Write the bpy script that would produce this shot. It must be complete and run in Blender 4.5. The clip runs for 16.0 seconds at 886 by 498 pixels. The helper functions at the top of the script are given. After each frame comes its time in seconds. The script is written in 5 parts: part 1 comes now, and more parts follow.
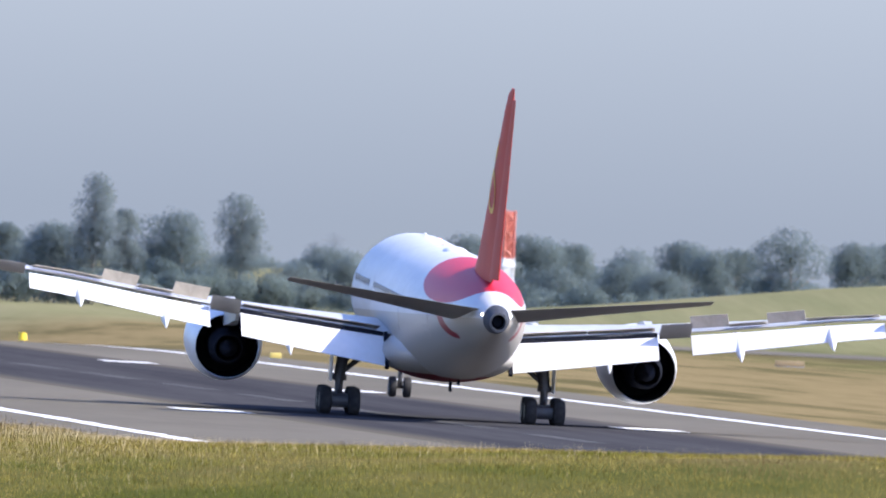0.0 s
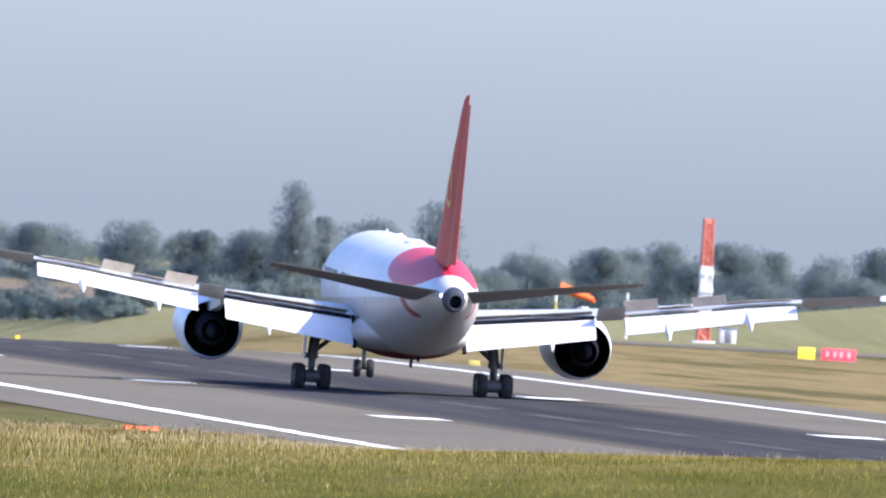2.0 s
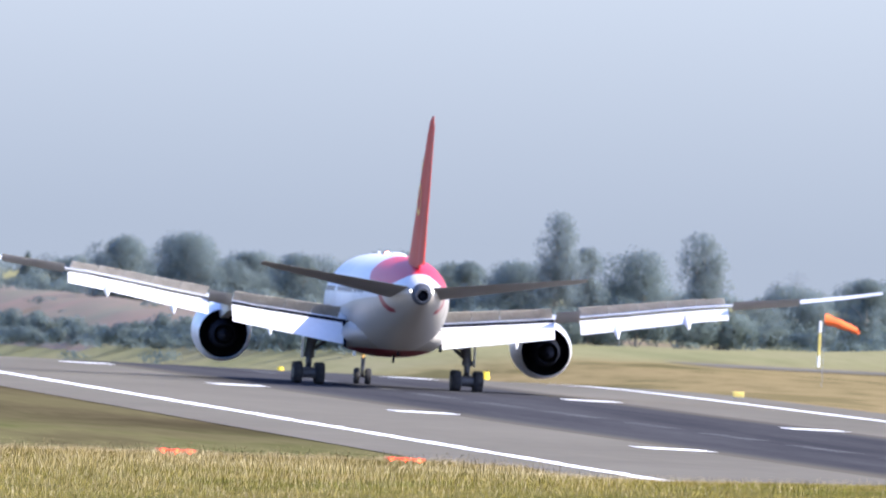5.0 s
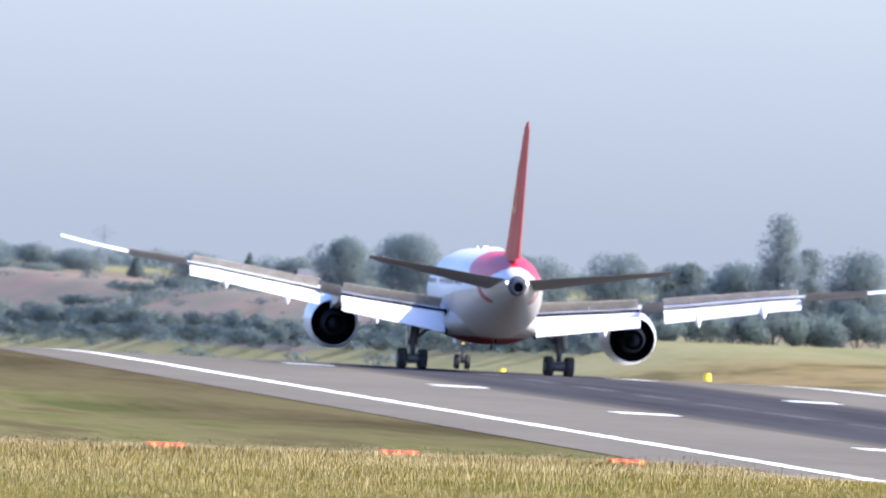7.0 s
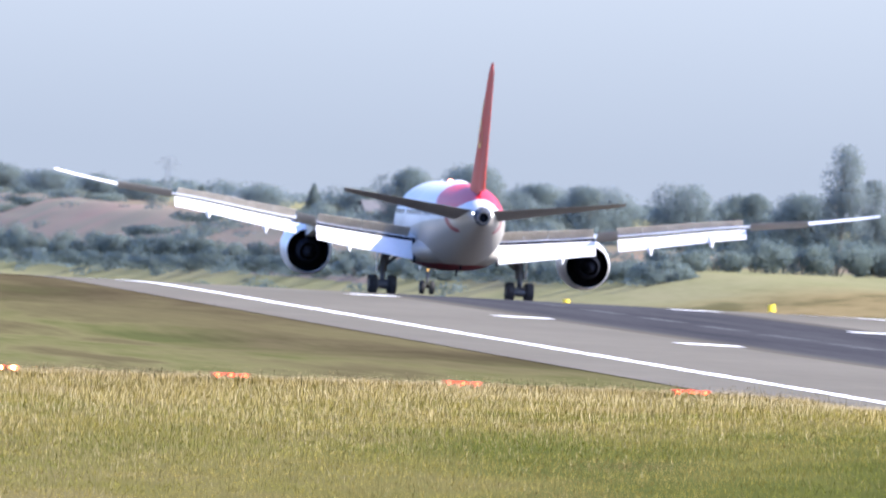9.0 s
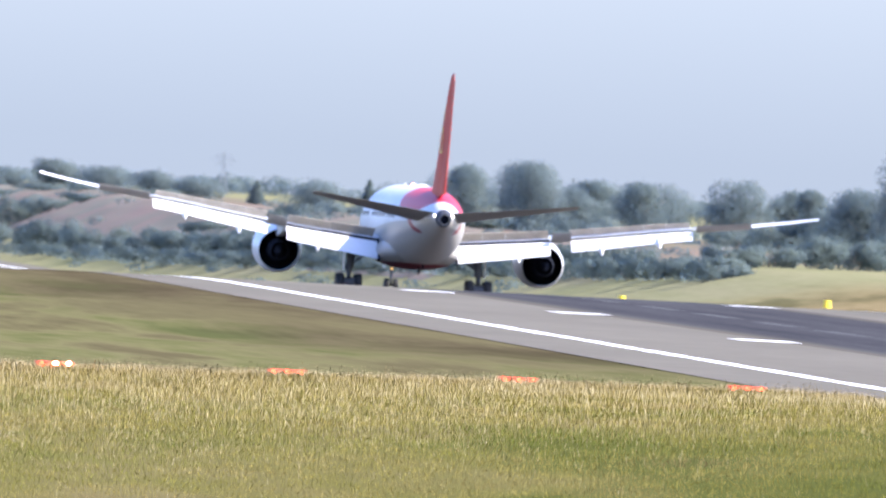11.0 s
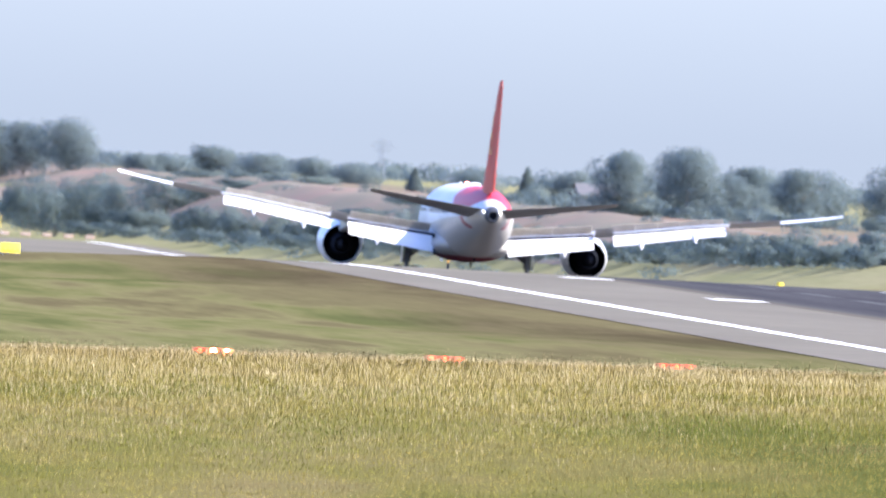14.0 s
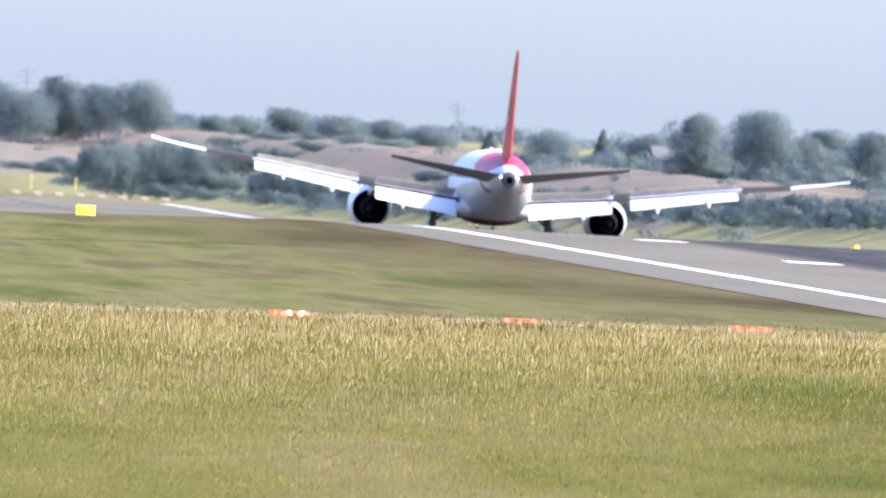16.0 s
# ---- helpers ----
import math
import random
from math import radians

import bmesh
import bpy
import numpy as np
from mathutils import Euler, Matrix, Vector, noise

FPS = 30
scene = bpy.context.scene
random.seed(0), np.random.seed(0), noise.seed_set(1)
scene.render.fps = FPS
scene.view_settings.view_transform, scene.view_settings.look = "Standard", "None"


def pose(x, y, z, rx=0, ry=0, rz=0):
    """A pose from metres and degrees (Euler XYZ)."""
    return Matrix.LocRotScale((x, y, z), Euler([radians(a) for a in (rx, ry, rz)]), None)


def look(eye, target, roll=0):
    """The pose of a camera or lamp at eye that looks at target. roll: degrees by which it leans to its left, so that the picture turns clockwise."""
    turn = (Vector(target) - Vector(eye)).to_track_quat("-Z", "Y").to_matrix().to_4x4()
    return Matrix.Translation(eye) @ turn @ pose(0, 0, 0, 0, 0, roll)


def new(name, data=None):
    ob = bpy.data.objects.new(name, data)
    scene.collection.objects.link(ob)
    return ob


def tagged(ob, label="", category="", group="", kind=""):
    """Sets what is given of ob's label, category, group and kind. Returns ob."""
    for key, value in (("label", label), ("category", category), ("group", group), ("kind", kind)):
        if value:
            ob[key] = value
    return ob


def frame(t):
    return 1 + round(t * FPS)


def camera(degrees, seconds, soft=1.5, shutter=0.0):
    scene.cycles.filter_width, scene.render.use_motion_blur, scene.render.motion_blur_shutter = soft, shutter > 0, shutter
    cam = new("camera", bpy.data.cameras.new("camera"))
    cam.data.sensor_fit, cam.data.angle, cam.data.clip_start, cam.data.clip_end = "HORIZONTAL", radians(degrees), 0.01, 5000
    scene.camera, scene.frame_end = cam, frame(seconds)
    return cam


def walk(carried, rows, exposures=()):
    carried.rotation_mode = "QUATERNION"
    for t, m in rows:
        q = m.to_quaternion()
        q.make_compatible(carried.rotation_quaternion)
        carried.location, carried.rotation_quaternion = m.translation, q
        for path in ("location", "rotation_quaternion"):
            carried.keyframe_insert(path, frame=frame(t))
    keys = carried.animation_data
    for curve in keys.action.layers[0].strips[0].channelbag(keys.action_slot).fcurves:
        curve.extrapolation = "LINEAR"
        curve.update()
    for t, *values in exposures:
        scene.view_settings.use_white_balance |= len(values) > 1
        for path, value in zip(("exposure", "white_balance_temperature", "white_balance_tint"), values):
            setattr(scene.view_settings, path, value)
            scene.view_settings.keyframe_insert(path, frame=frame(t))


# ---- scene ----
# ---------------------------------------------------------------- camera
# a long lens on a tripod on a bank beside the runway, 9.2 m above it
FOCAL = 42000.0          # focal length in picture units, for a width of 1568
EYE = (0.0, 0.0, 9.2)
cam = camera(math.degrees(2 * math.atan(784 / FOCAL)), 16.0, soft=1.6)
# focused on the grass crest, so the far distance goes soft
cam.data.dof.use_dof, cam.data.dof.focus_distance, cam.data.dof.aperture_fstop = True, 800.0, 5.6

# seconds, swing, dip (both in units of 1 / FOCAL), lean in degrees
SWING = [
    (0.0, 0.0, -0.0, 3.01),
    (0.5, -90.1, 38.9, 3.00),
    (1.0, -226.5, 2.5, 2.99),
    (1.5, -336.4, -0.0, 2.99),
    (2.0, -351.6, 4.9, 3.00),
    (2.5, -422.1, -45.2, 2.99),
    (3.0, -531.1, -74.1, 2.99),
    (3.5, -635.3, -56.4, 3.02),
    (6.0, -1045.4, -19.4, 2.99),
    (6.5, -1186.2, -21.6, 3.02),
    (7.0, -1213.4, -8.8, 2.97),
    (7.5, -1278.0, 68.8, 2.93),
    (8.0, -1373.9, 38.6, 3.02),
    (8.5, -1349.6, 84.4, 3.04),
    (9.0, -1320.6, 119.4, 3.00),
    (11.5, -1494.7, 138.9, 2.97),
    (12.0, -1607.7, 198.8, 3.02),
    (12.5, -1632.0, 173.9, 3.03),
    (13.0, -1647.0, 127.1, 2.98),
    (13.5, -1682.9, 110.9, 2.98),
    (14.0, -1696.8, 168.6, 2.97),
    (14.5, -1731.9, 169.4, 3.05),
    (15.0, -1824.3, 237.0, 3.06),
    (15.5, -1797.6, 224.5, 3.00),
    (16.0, -1826.7, 241.8, 2.99),
]


def aim(swing, dip, lean):
    right = (swing + 4013) / FOCAL
    down = (dip + 39) / FOCAL
    target = (math.sin(right) * 1000, math.cos(right) * 1000, EYE[2] - math.tan(down) * 1000)
    return look(EYE, target, lean)


walk(cam, [(t, aim(u, v, r)) for t, u, v, r in SWING],
     exposures=[(0.0, 0.8, 6500, 10), (1.0, 0.86, 6500, 10), (1.5, 0.86, 6500, 10), (2.5, 1.04, 6500, 10), (3.5, 1.07, 6500, 10), (7.0, 1.15, 6500, 10), (9.0, 1.26, 6500, 10), (12.5, 1.36, 6500, 10), (16.0, 1.43, 6500, 10)])

# ---------------------------------------------------------------- light
SUN_EL, SUN_AZ = radians(42), radians(62)      # azimuth: from straight behind towards the right
to_sun = Vector((math.sin(SUN_AZ) * math.cos(SUN_EL), -math.cos(SUN_AZ) * math.cos(SUN_EL), math.sin(SUN_EL)))
sun = new("sun", bpy.data.lights.new("sun", "SUN"))
sun.data.energy, sun.data.angle, sun.data.color = 4.15, radians(0.5), (1.0, 0.93, 0.82)
sun.rotation_mode = "QUATERNION"
sun.rotation_quaternion = to_sun.to_track_quat("Z", "Y")
sun.location = (0, 0, 80)
world = bpy.data.worlds.new("sky")
scene.world = world
world.use_nodes = True
wn = world.node_tree.nodes
sky = wn.new("ShaderNodeTexSky")
sky.sky_type, sky.sun_disc = "NISHITA", False
sky.sun_elevation, sky.sun_rotation = SUN_EL, math.atan2(to_sun.x, to_sun.y)
sky.air_density, sky.dust_density, sky.ozone_density = 1.0, 1.5, 2.5
tint = wn.new("ShaderNodeMix")
tint.data_type, tint.blend_type = "RGBA", "MULTIPLY"
tint.inputs["Factor"].default_value = 1.0
tint.inputs["B"].default_value = (0.92, 1.01, 1.42, 1)
world.node_tree.links.new(sky.outputs[0], tint.inputs["A"])
world.node_tree.links.new(tint.outputs["Result"], wn["Background"].inputs[0])
wn["Background"].inputs[1].default_value = 0.15


# ---------------------------------------------------------------- materials
def material(name, colour, second=None, scale=1.0, rough=0.6, metal=0.0, bump=0.0, fine=None, stretch=(1, 1, 1), spec=0.5, island=0.0, thin=0.0, gaps=0.0):
    """Two scales of noise between two colours, with a fine bump."""
    m = bpy.data.materials.new(name)
    m.use_nodes = True
    nt = m.node_tree
    b = nt.nodes["Principled BSDF"]
    b.inputs["Roughness"].default_value, b.inputs["Metallic"].default_value = rough, metal
    b.inputs["Specular IOR Level"].default_value = spec
    second = second or [c * 0.8 for c in colour]
    tc = nt.nodes.new("ShaderNodeTexCoord")
    mp = nt.nodes.new("ShaderNodeMapping")
    mp.inputs["Scale"].default_value = stretch
    nt.links.new(tc.outputs["Object"], mp.inputs[0])
    n1 = nt.nodes.new("ShaderNodeTexNoise")
    n1.inputs["Scale"].default_value, n1.inputs["Detail"].default_value = scale, 5
    n2 = nt.nodes.new("ShaderNodeTexNoise")
    n2.inputs["Scale"].default_value, n2.inputs["Detail"].default_value = fine or scale * 9, 3
    nt.links.new(mp.outputs[0], n1.inputs["Vector"])
    nt.links.new(mp.outputs[0], n2.inputs["Vector"])
    add = nt.nodes.new("ShaderNodeMath")
    add.operation = "MULTIPLY_ADD"
    add.inputs[1].default_value = 0.4
    nt.links.new(n2.outputs[0], add.inputs[0])
    nt.links.new(n1.outputs[0], add.inputs[2])
    top = add
    if island:
        geo = nt.nodes.new("ShaderNodeNewGeometry")
        top = nt.nodes.new("ShaderNodeMath")
        top.operation = "MULTIPLY_ADD"
        top.inputs[1].default_value = island
        nt.links.new(geo.outputs["Random Per Island"], top.inputs[0])
        nt.links.new(add.outputs[0], top.inputs[2])
    ramp = nt.nodes.new("ShaderNodeValToRGB")
    ramp.color_ramp.elements[0].position = 0.5 + island * 0.3
    ramp.color_ramp.elements[1].position = 0.9 + island * 0.7
    ramp.color_ramp.elements[0].color = (*colour, 1)
    ramp.color_ramp.elements[1].color = (*second, 1)
    nt.links.new(top.outputs[0], ramp.inputs[0])
    nt.links.new(ramp.outputs[0], b.inputs["Base Color"])
    if thin:
        tl = nt.nodes.new("ShaderNodeBsdfTranslucent")
        nt.links.new(ramp.outputs[0], tl.inputs[0])
        mx = nt.nodes.new("ShaderNodeMixShader")
        mx.inputs[0].default_value = thin
        nt.links.new(b.outputs[0], mx.inputs[1])
        nt.links.new(tl.outputs[0], mx.inputs[2])
        nt.links.new(mx.outputs[0], nt.nodes["Material Output"].inputs[0])
        if gaps:
            # a clump of leaves lets some of the light pass between them
            tr = nt.nodes.new("ShaderNodeBsdfTransparent")
            gp = nt.nodes.new("ShaderNodeMixShader")
            gp.inputs[0].default_value = gaps
            nt.links.new(mx.outputs[0], gp.inputs[1])
            nt.links.new(tr.outputs[0], gp.inputs[2])
            nt.links.new(gp.outputs[0], nt.nodes["Material Output"].inputs[0])
    if bump:
        bp = nt.nodes.new("ShaderNodeBump")
        bp.inputs["Strength"].default_value, bp.inputs["Distance"].default_value = 0.6, bump
        nt.links.new(n2.outputs[0], bp.inputs["Height"])
        nt.links.new(bp.outputs[0], b.inputs["Normal"])
    return m


def glow(name, colour, strength):
    m = bpy.data.materials.new(name)
    m.use_nodes = True
    b = m.node_tree.nodes["Principled BSDF"]
    b.inputs["Base Color"].default_value = (*colour, 1)
    b.inputs["Emission Color"].default_value = (*colour, 1)
    b.inputs["Emission Strength"].default_value = strength
    return m


def sward(name, stops, scale, stretch, vary=0.0, thin=0.0):
    """Grass in patches: a row of colours along one slow noise, each blade a little lighter or darker."""
    m = material(name, stops[0][1], stops[-1][1], scale, 0.9, fine=scale * 5, stretch=stretch, spec=0.0, thin=thin)
    nt = m.node_tree
    N, L = nt.nodes, nt.links
    ramp = N["Color Ramp"]
    e = ramp.color_ramp.elements
    for pos, col in stops[1:-1]:
        e.new(pos).color = (*col, 1)
    e[0].position, e[len(e) - 1].position = stops[0][0], stops[-1][0]
    if vary:
        geo = N.new("ShaderNodeNewGeometry")
        rg = N.new("ShaderNodeMapRange")
        rg.inputs["To Min"].default_value, rg.inputs["To Max"].default_value = 1 - vary, 1 + vary
        L.new(geo.outputs["Random Per Island"], rg.inputs[0])
        mul = N.new("ShaderNodeVectorMath")
        mul.operation = "SCALE"
        L.new(ramp.outputs[0], mul.inputs[0])
        L.new(rg.outputs[0], mul.inputs["Scale"])
        L.new(mul.outputs[0], N["Principled BSDF"].inputs["Base Color"])
        if thin:
            L.new(mul.outputs[0], N["Translucent BSDF"].inputs[0])
    return m


def airfield_grass():
    """One sward over the airfield: green, with a brown verge left of the runway, straw beyond it and a dry meadow in
    the distance, paled for haze.
    """
    m = bpy.data.materials.new("airfield_grass")
    m.use_nodes = True
    nt = m.node_tree
    N, L = nt.nodes, nt.links
    bsdf = N["Principled BSDF"]
    bsdf.inputs["Roughness"].default_value, bsdf.inputs["Specular IOR Level"].default_value = 0.95, 0.0
    tc = N.new("ShaderNodeTexCoord")
    sep = N.new("ShaderNodeSeparateXYZ")
    L.new(tc.outputs["Object"], sep.inputs[0])

    def patches(sx, sy, detail, at):
        mp = N.new("ShaderNodeMapping")
        mp.inputs["Scale"].default_value, mp.inputs["Location"].default_value = (sx, sy, 0), (at, at * 1.7, 0)
        n = N.new("ShaderNodeTexNoise")
        n.inputs["Scale"].default_value, n.inputs["Detail"].default_value, n.inputs["Roughness"].default_value = 1.0, detail, 0.6
        L.new(tc.outputs["Object"], mp.inputs[0])
        L.new(mp.outputs[0], n.inputs["Vector"])
        return n.outputs[0]

    def calc(op, a, b=0.0, c=0.0):
        n = N.new("ShaderNodeMath")
        n.operation = op
        for k, v in enumerate((a, b, c)):
            if isinstance(v, (int, float)):
                n.inputs[k].default_value = v
            else:
                L.new(v, n.inputs[k])
        return n.outputs[0]

    def ease(v, a, b):
        n = N.new("ShaderNodeMapRange")
        n.interpolation_type = "SMOOTHSTEP"
        n.inputs["From Min"].default_value, n.inputs["From Max"].default_value = a, b
        L.new(v, n.inputs[0])
        return n.outputs[0]

    def ramp(v, stops):
        n = N.new("ShaderNodeValToRGB")
        e = n.color_ramp.elements
        for pos, col in stops[1:-1]:
            e.new(pos).color = (*col, 1)
        e[0].position, e[0].color = stops[0][0], (*stops[0][1], 1)
        e[len(e) - 1].position, e[len(e) - 1].color = stops[-1][0], (*stops[-1][1], 1)
        L.new(v, n.inputs[0])
        return n.outputs[0]

    def mix(f, a, b):
        n = N.new("ShaderNodeMix")
        n.data_type = "RGBA"
        L.new(f, n.inputs["Factor"])
        L.new(a, n.inputs["A"])
        L.new(b, n.inputs["B"])
        return n.outputs["Result"]

    slow, mid, small = patches(0.05, 0.006, 3, 0.0), patches(0.16, 0.011, 4, 5.0), patches(1.2, 0.06, 4, 9.0)
    spot = calc("MULTIPLY_ADD", mid, 0.5, calc("MULTIPLY", slow, 0.6))
    x, y = sep.outputs[0], sep.outputs[1]
    wobble = calc("MULTIPLY", calc("SUBTRACT", mid, 0.5), 30.0)
    green = ramp(spot, ((0.46, (0.072, 0.077, 0.029)), (0.53, (0.105, 0.103, 0.041)), (0.58, (0.13, 0.118, 0.054)), (0.65, (0.09, 0.075, 0.038))))
    brown = ramp(spot, ((0.46, (0.058, 0.045, 0.026)), (0.55, (0.082, 0.066, 0.036)), (0.65, (0.105, 0.09, 0.045))))
    straw = ramp(spot, ((0.46, (0.105, 0.09, 0.042)), (0.54, (0.2, 0.155, 0.077)), (0.58, (0.22, 0.168, 0.085)), (0.65, (0.15, 0.12, 0.058))))
    # far dry grass, with the haze over it lightened into the colour
    pale = ramp(spot, ((0.4, (0.165, 0.165, 0.085)), (0.55, (0.2, 0.19, 0.1)), (0.7, (0.225, 0.205, 0.115))))
    edge = calc("MULTIPLY", ease(calc("ADD", x, calc("MULTIPLY", wobble, 0.9)), 54, 73), calc("MULTIPLY", ease(calc("MULTIPLY", x, -1.0), -80, -78), ease(y, 960, 1150)))
    beyond = calc("MULTIPLY", ease(x, 136, 138), ease(calc("SUBTRACT", wobble, x), -225, -185))
    far = ease(calc("MULTIPLY_ADD", wobble, 4.0, y), 1930, 2080)
    lush = ramp(spot, ((0.46, (0.075, 0.08, 0.022)), (0.55, (0.115, 0.105, 0.034)), (0.65, (0.14, 0.117, 0.05))))
    out = mix(edge, mix(ease(y, 950, 985), lush, green), brown)
    out = mix(beyond, out, straw)
    out = mix(calc("MULTIPLY", far, ease(x, 100, 137)), out, pale)
    earth = ramp(spot, ((0.46, (0.195, 0.14, 0.108)), (0.55, (0.17, 0.14, 0.102)), (0.65, (0.15, 0.145, 0.095))))
    bank = calc("MULTIPLY", ease(calc("MULTIPLY_ADD", wobble, 0.4, x), 149, 154), calc("MULTIPLY", ease(y, 2200, 2280), ease(calc("MULTIPLY", x, -1.0), -205, -190)))
    out = mix(bank, out, earth)
    grain = calc("MULTIPLY_ADD", small, 0.4, 0.8)
    mul = N.new("ShaderNodeVectorMath")
    mul.operation = "SCALE"
    L.new(out, mul.inputs[0])
    L.new(grain, mul.inputs["Scale"])
    L.new(mul.outputs[0], bsdf.inputs["Base Color"])
    return m


MOWN = airfield_grass()
# yellow dulled in its colour for the fading by heat haze
HAZED_YELLOW = material("hazed_yellow_paint", (0.6, 0.47, 0.12), (0.5, 0.4, 0.12), 0.8, 0.7)
BLADE = sward("tall_grass", ((0.56, (0.15, 0.165, 0.026)), (0.68, (0.25, 0.222, 0.045)), (0.77, (0.35, 0.28, 0.075)), (0.88, (0.27, 0.2, 0.09))), 0.04, (2.2, 0.3, 1), 0.5, 0.35)
BLADE_DRY = sward("dry_grass", ((0.5, (0.22, 0.175, 0.045)), (0.7, (0.37, 0.28, 0.1)), (0.9, (0.46, 0.36, 0.17))), 0.06, (2.0, 0.3, 1), 0.4, 0.35)
ASPHALT = material("asphalt", (0.126, 0.112, 0.087), (0.157, 0.14, 0.11), 0.05, 0.95, fine=0.6, stretch=(1, 0.25, 1), spec=0.03)
MARKING = material("white_runway_paint", (0.82, 0.82, 0.8), (0.66, 0.65, 0.62), 0.25, 0.9, fine=2.0, spec=0.05)
MARKING_WORN = material("worn_runway_paint", (0.11, 0.11, 0.11), (0.06, 0.06, 0.065), 0.25, 0.95, fine=2.0, spec=0.0)
# leaf greens paled and blued: the air's haze is put into their colour
HAZED_LEAF = material("hazed_leaves", (0.155, 0.2, 0.205), (0.21, 0.256, 0.25), 0.12, 0.8, fine=1.2, spec=0.03, island=0.2, thin=0.65, gaps=0.34)
HAZED_LEAF_COOL = material("hazed_willow_leaves", (0.18, 0.224, 0.23), (0.225, 0.27, 0.27), 0.12, 0.8, fine=1.2, spec=0.03, island=0.2, thin=0.65, gaps=0.38)
HAZED_LEAF_BUSH = material("hazed_bush_leaves", (0.15, 0.195, 0.19), (0.2, 0.246, 0.232), 0.2, 0.8, fine=1.5, spec=0.03, island=0.2, thin=0.65, gaps=0.34)
BARK = material("bark", (0.17, 0.16, 0.14), (0.22, 0.2, 0.17), 1.5, 0.9, bump=0.05)
EARTH = material("red_earth", (0.215, 0.148, 0.115), (0.152, 0.147, 0.105), 0.06, 0.95, fine=0.6, stretch=(1, 0.4, 1), spec=0.1)
PYLON_STEEL = material("weathered_pylon_steel", (0.2, 0.225, 0.25), (0.16, 0.18, 0.2), 0.4, 0.7, 0.0)
STEEL = material("galvanised_steel", (0.32, 0.34, 0.36), (0.22, 0.23, 0.25), 0.6, 0.55, 0.6)
# mast red, paled to carry the distance haze in its colour
HAZED_RED = material("hazed_red_paint", (0.58, 0.17, 0.12), (0.5, 0.14, 0.1), 0.8, 0.5)
WHITE = material("white_paint", (0.78, 0.78, 0.77), (0.68, 0.68, 0.66), 0.5, 0.45)
YELLOW = material("yellow_paint", (0.85, 0.62, 0.04), (0.7, 0.5, 0.04), 0.8, 0.5)
# orange housing lifted to salmon: lens glare and sunlight are in the colour
LAMP_BODY = material("orange_paint_with_glare", (0.72, 0.24, 0.13), (0.6, 0.2, 0.11), 1.5, 0.8, spec=0.1)
BARRIER = material("dull_orange_plastic", (0.42, 0.27, 0.2), (0.36, 0.25, 0.19), 1.5, 0.8)
BARRIER_BAND = material("dull_pale_band", (0.5, 0.42, 0.36), (0.42, 0.36, 0.31), 1.5, 0.8)
PALE_ORANGE = material("faded_orange_paint", (0.75, 0.4, 0.14), (0.65, 0.34, 0.12), 1.2, 0.7)
BROWN_BOX = material("weathered_brown_paint", (0.3, 0.22, 0.12), (0.22, 0.17, 0.1), 1.5, 0.8)
FADED_RED = material("pale_red_lettering", (0.8, 0.42, 0.42), (0.7, 0.36, 0.36), 1.2, 0.7)
SLATE = material("grey_sheet_roof", (0.12, 0.115, 0.12), (0.1, 0.098, 0.1), 0.8, 0.7)
RENDERED = material("grey_rendered_wall", (0.13, 0.12, 0.118), (0.11, 0.1, 0.1), 0.8, 0.85)
ORANGE = material("orange_fabric", (0.85, 0.16, 0.03), (0.7, 0.12, 0.03), 1.5, 0.8)
SIGN_YELLOW = glow("lit_yellow_sign", (0.9, 0.7, 0.05), 0.35)
SIGN_RED = glow("lit_red_sign", (0.9, 0.06, 0.09), 0.5)
PAPI_RED = glow("papi_red_lens", (1.0, 0.025, 0.008), 16.0)
PAPI_CORE = glow("papi_hot_lens", (1.0, 0.22, 0.1), 120.0)
LAMP_AMBER = glow("amber_lens", (1.0, 0.6, 0.2), 0.5)
BEACON = glow("beacon_lens", (1.0, 0.15, 0.1), 25.0)
NAV_LAMP = glow("white_lens", (1.0, 0.95, 0.85), 7.0)
SKIN_GREY = material("grey_wing_paint", (0.52, 0.525, 0.53), (0.43, 0.43, 0.43), 0.5, 0.4, fine=3.0, stretch=(1, 0.3, 1))
SKIN_WHITE = material("white_wing_paint", (0.78, 0.78, 0.77), (0.68, 0.68, 0.67), 0.4, 0.35, fine=3.0, stretch=(1, 0.3, 1))
SPOILER_M = material("spoiler_paint", (0.54, 0.48, 0.385), (0.36, 0.315, 0.25), 0.8, 0.5, fine=4.0)
TAIL_GREY = material("grey_tail_paint", (0.27, 0.255, 0.235), (0.21, 0.2, 0.18), 0.5, 0.45, fine=3.0)
# near-black for dark fittings, and for shade painted into exhausts and wing slot
DARK_AND_SHADE = material("dark_metal_and_shade", (0.016, 0.018, 0.026), (0.024, 0.026, 0.034), 1.2, 0.95, 0.0, spec=0.0)
TAIL_METAL = material("blued_exhaust_metal", (0.07, 0.076, 0.09), (0.045, 0.05, 0.06), 1.2, 0.7, 0.0, spec=0.2)
GEAR_METAL = material("gear_leg_paint", (0.11, 0.112, 0.12), (0.07, 0.07, 0.075), 1.5, 0.5, 0.1)
TYRE = material("tyre_rubber", (0.025, 0.025, 0.028), (0.05, 0.05, 0.052), 3.0, 0.85, spec=0.2)
EMBLEM = material("yellow_emblem_paint", (0.85, 0.5, 0.05), (0.75, 0.42, 0.05), 1.0, 0.45)


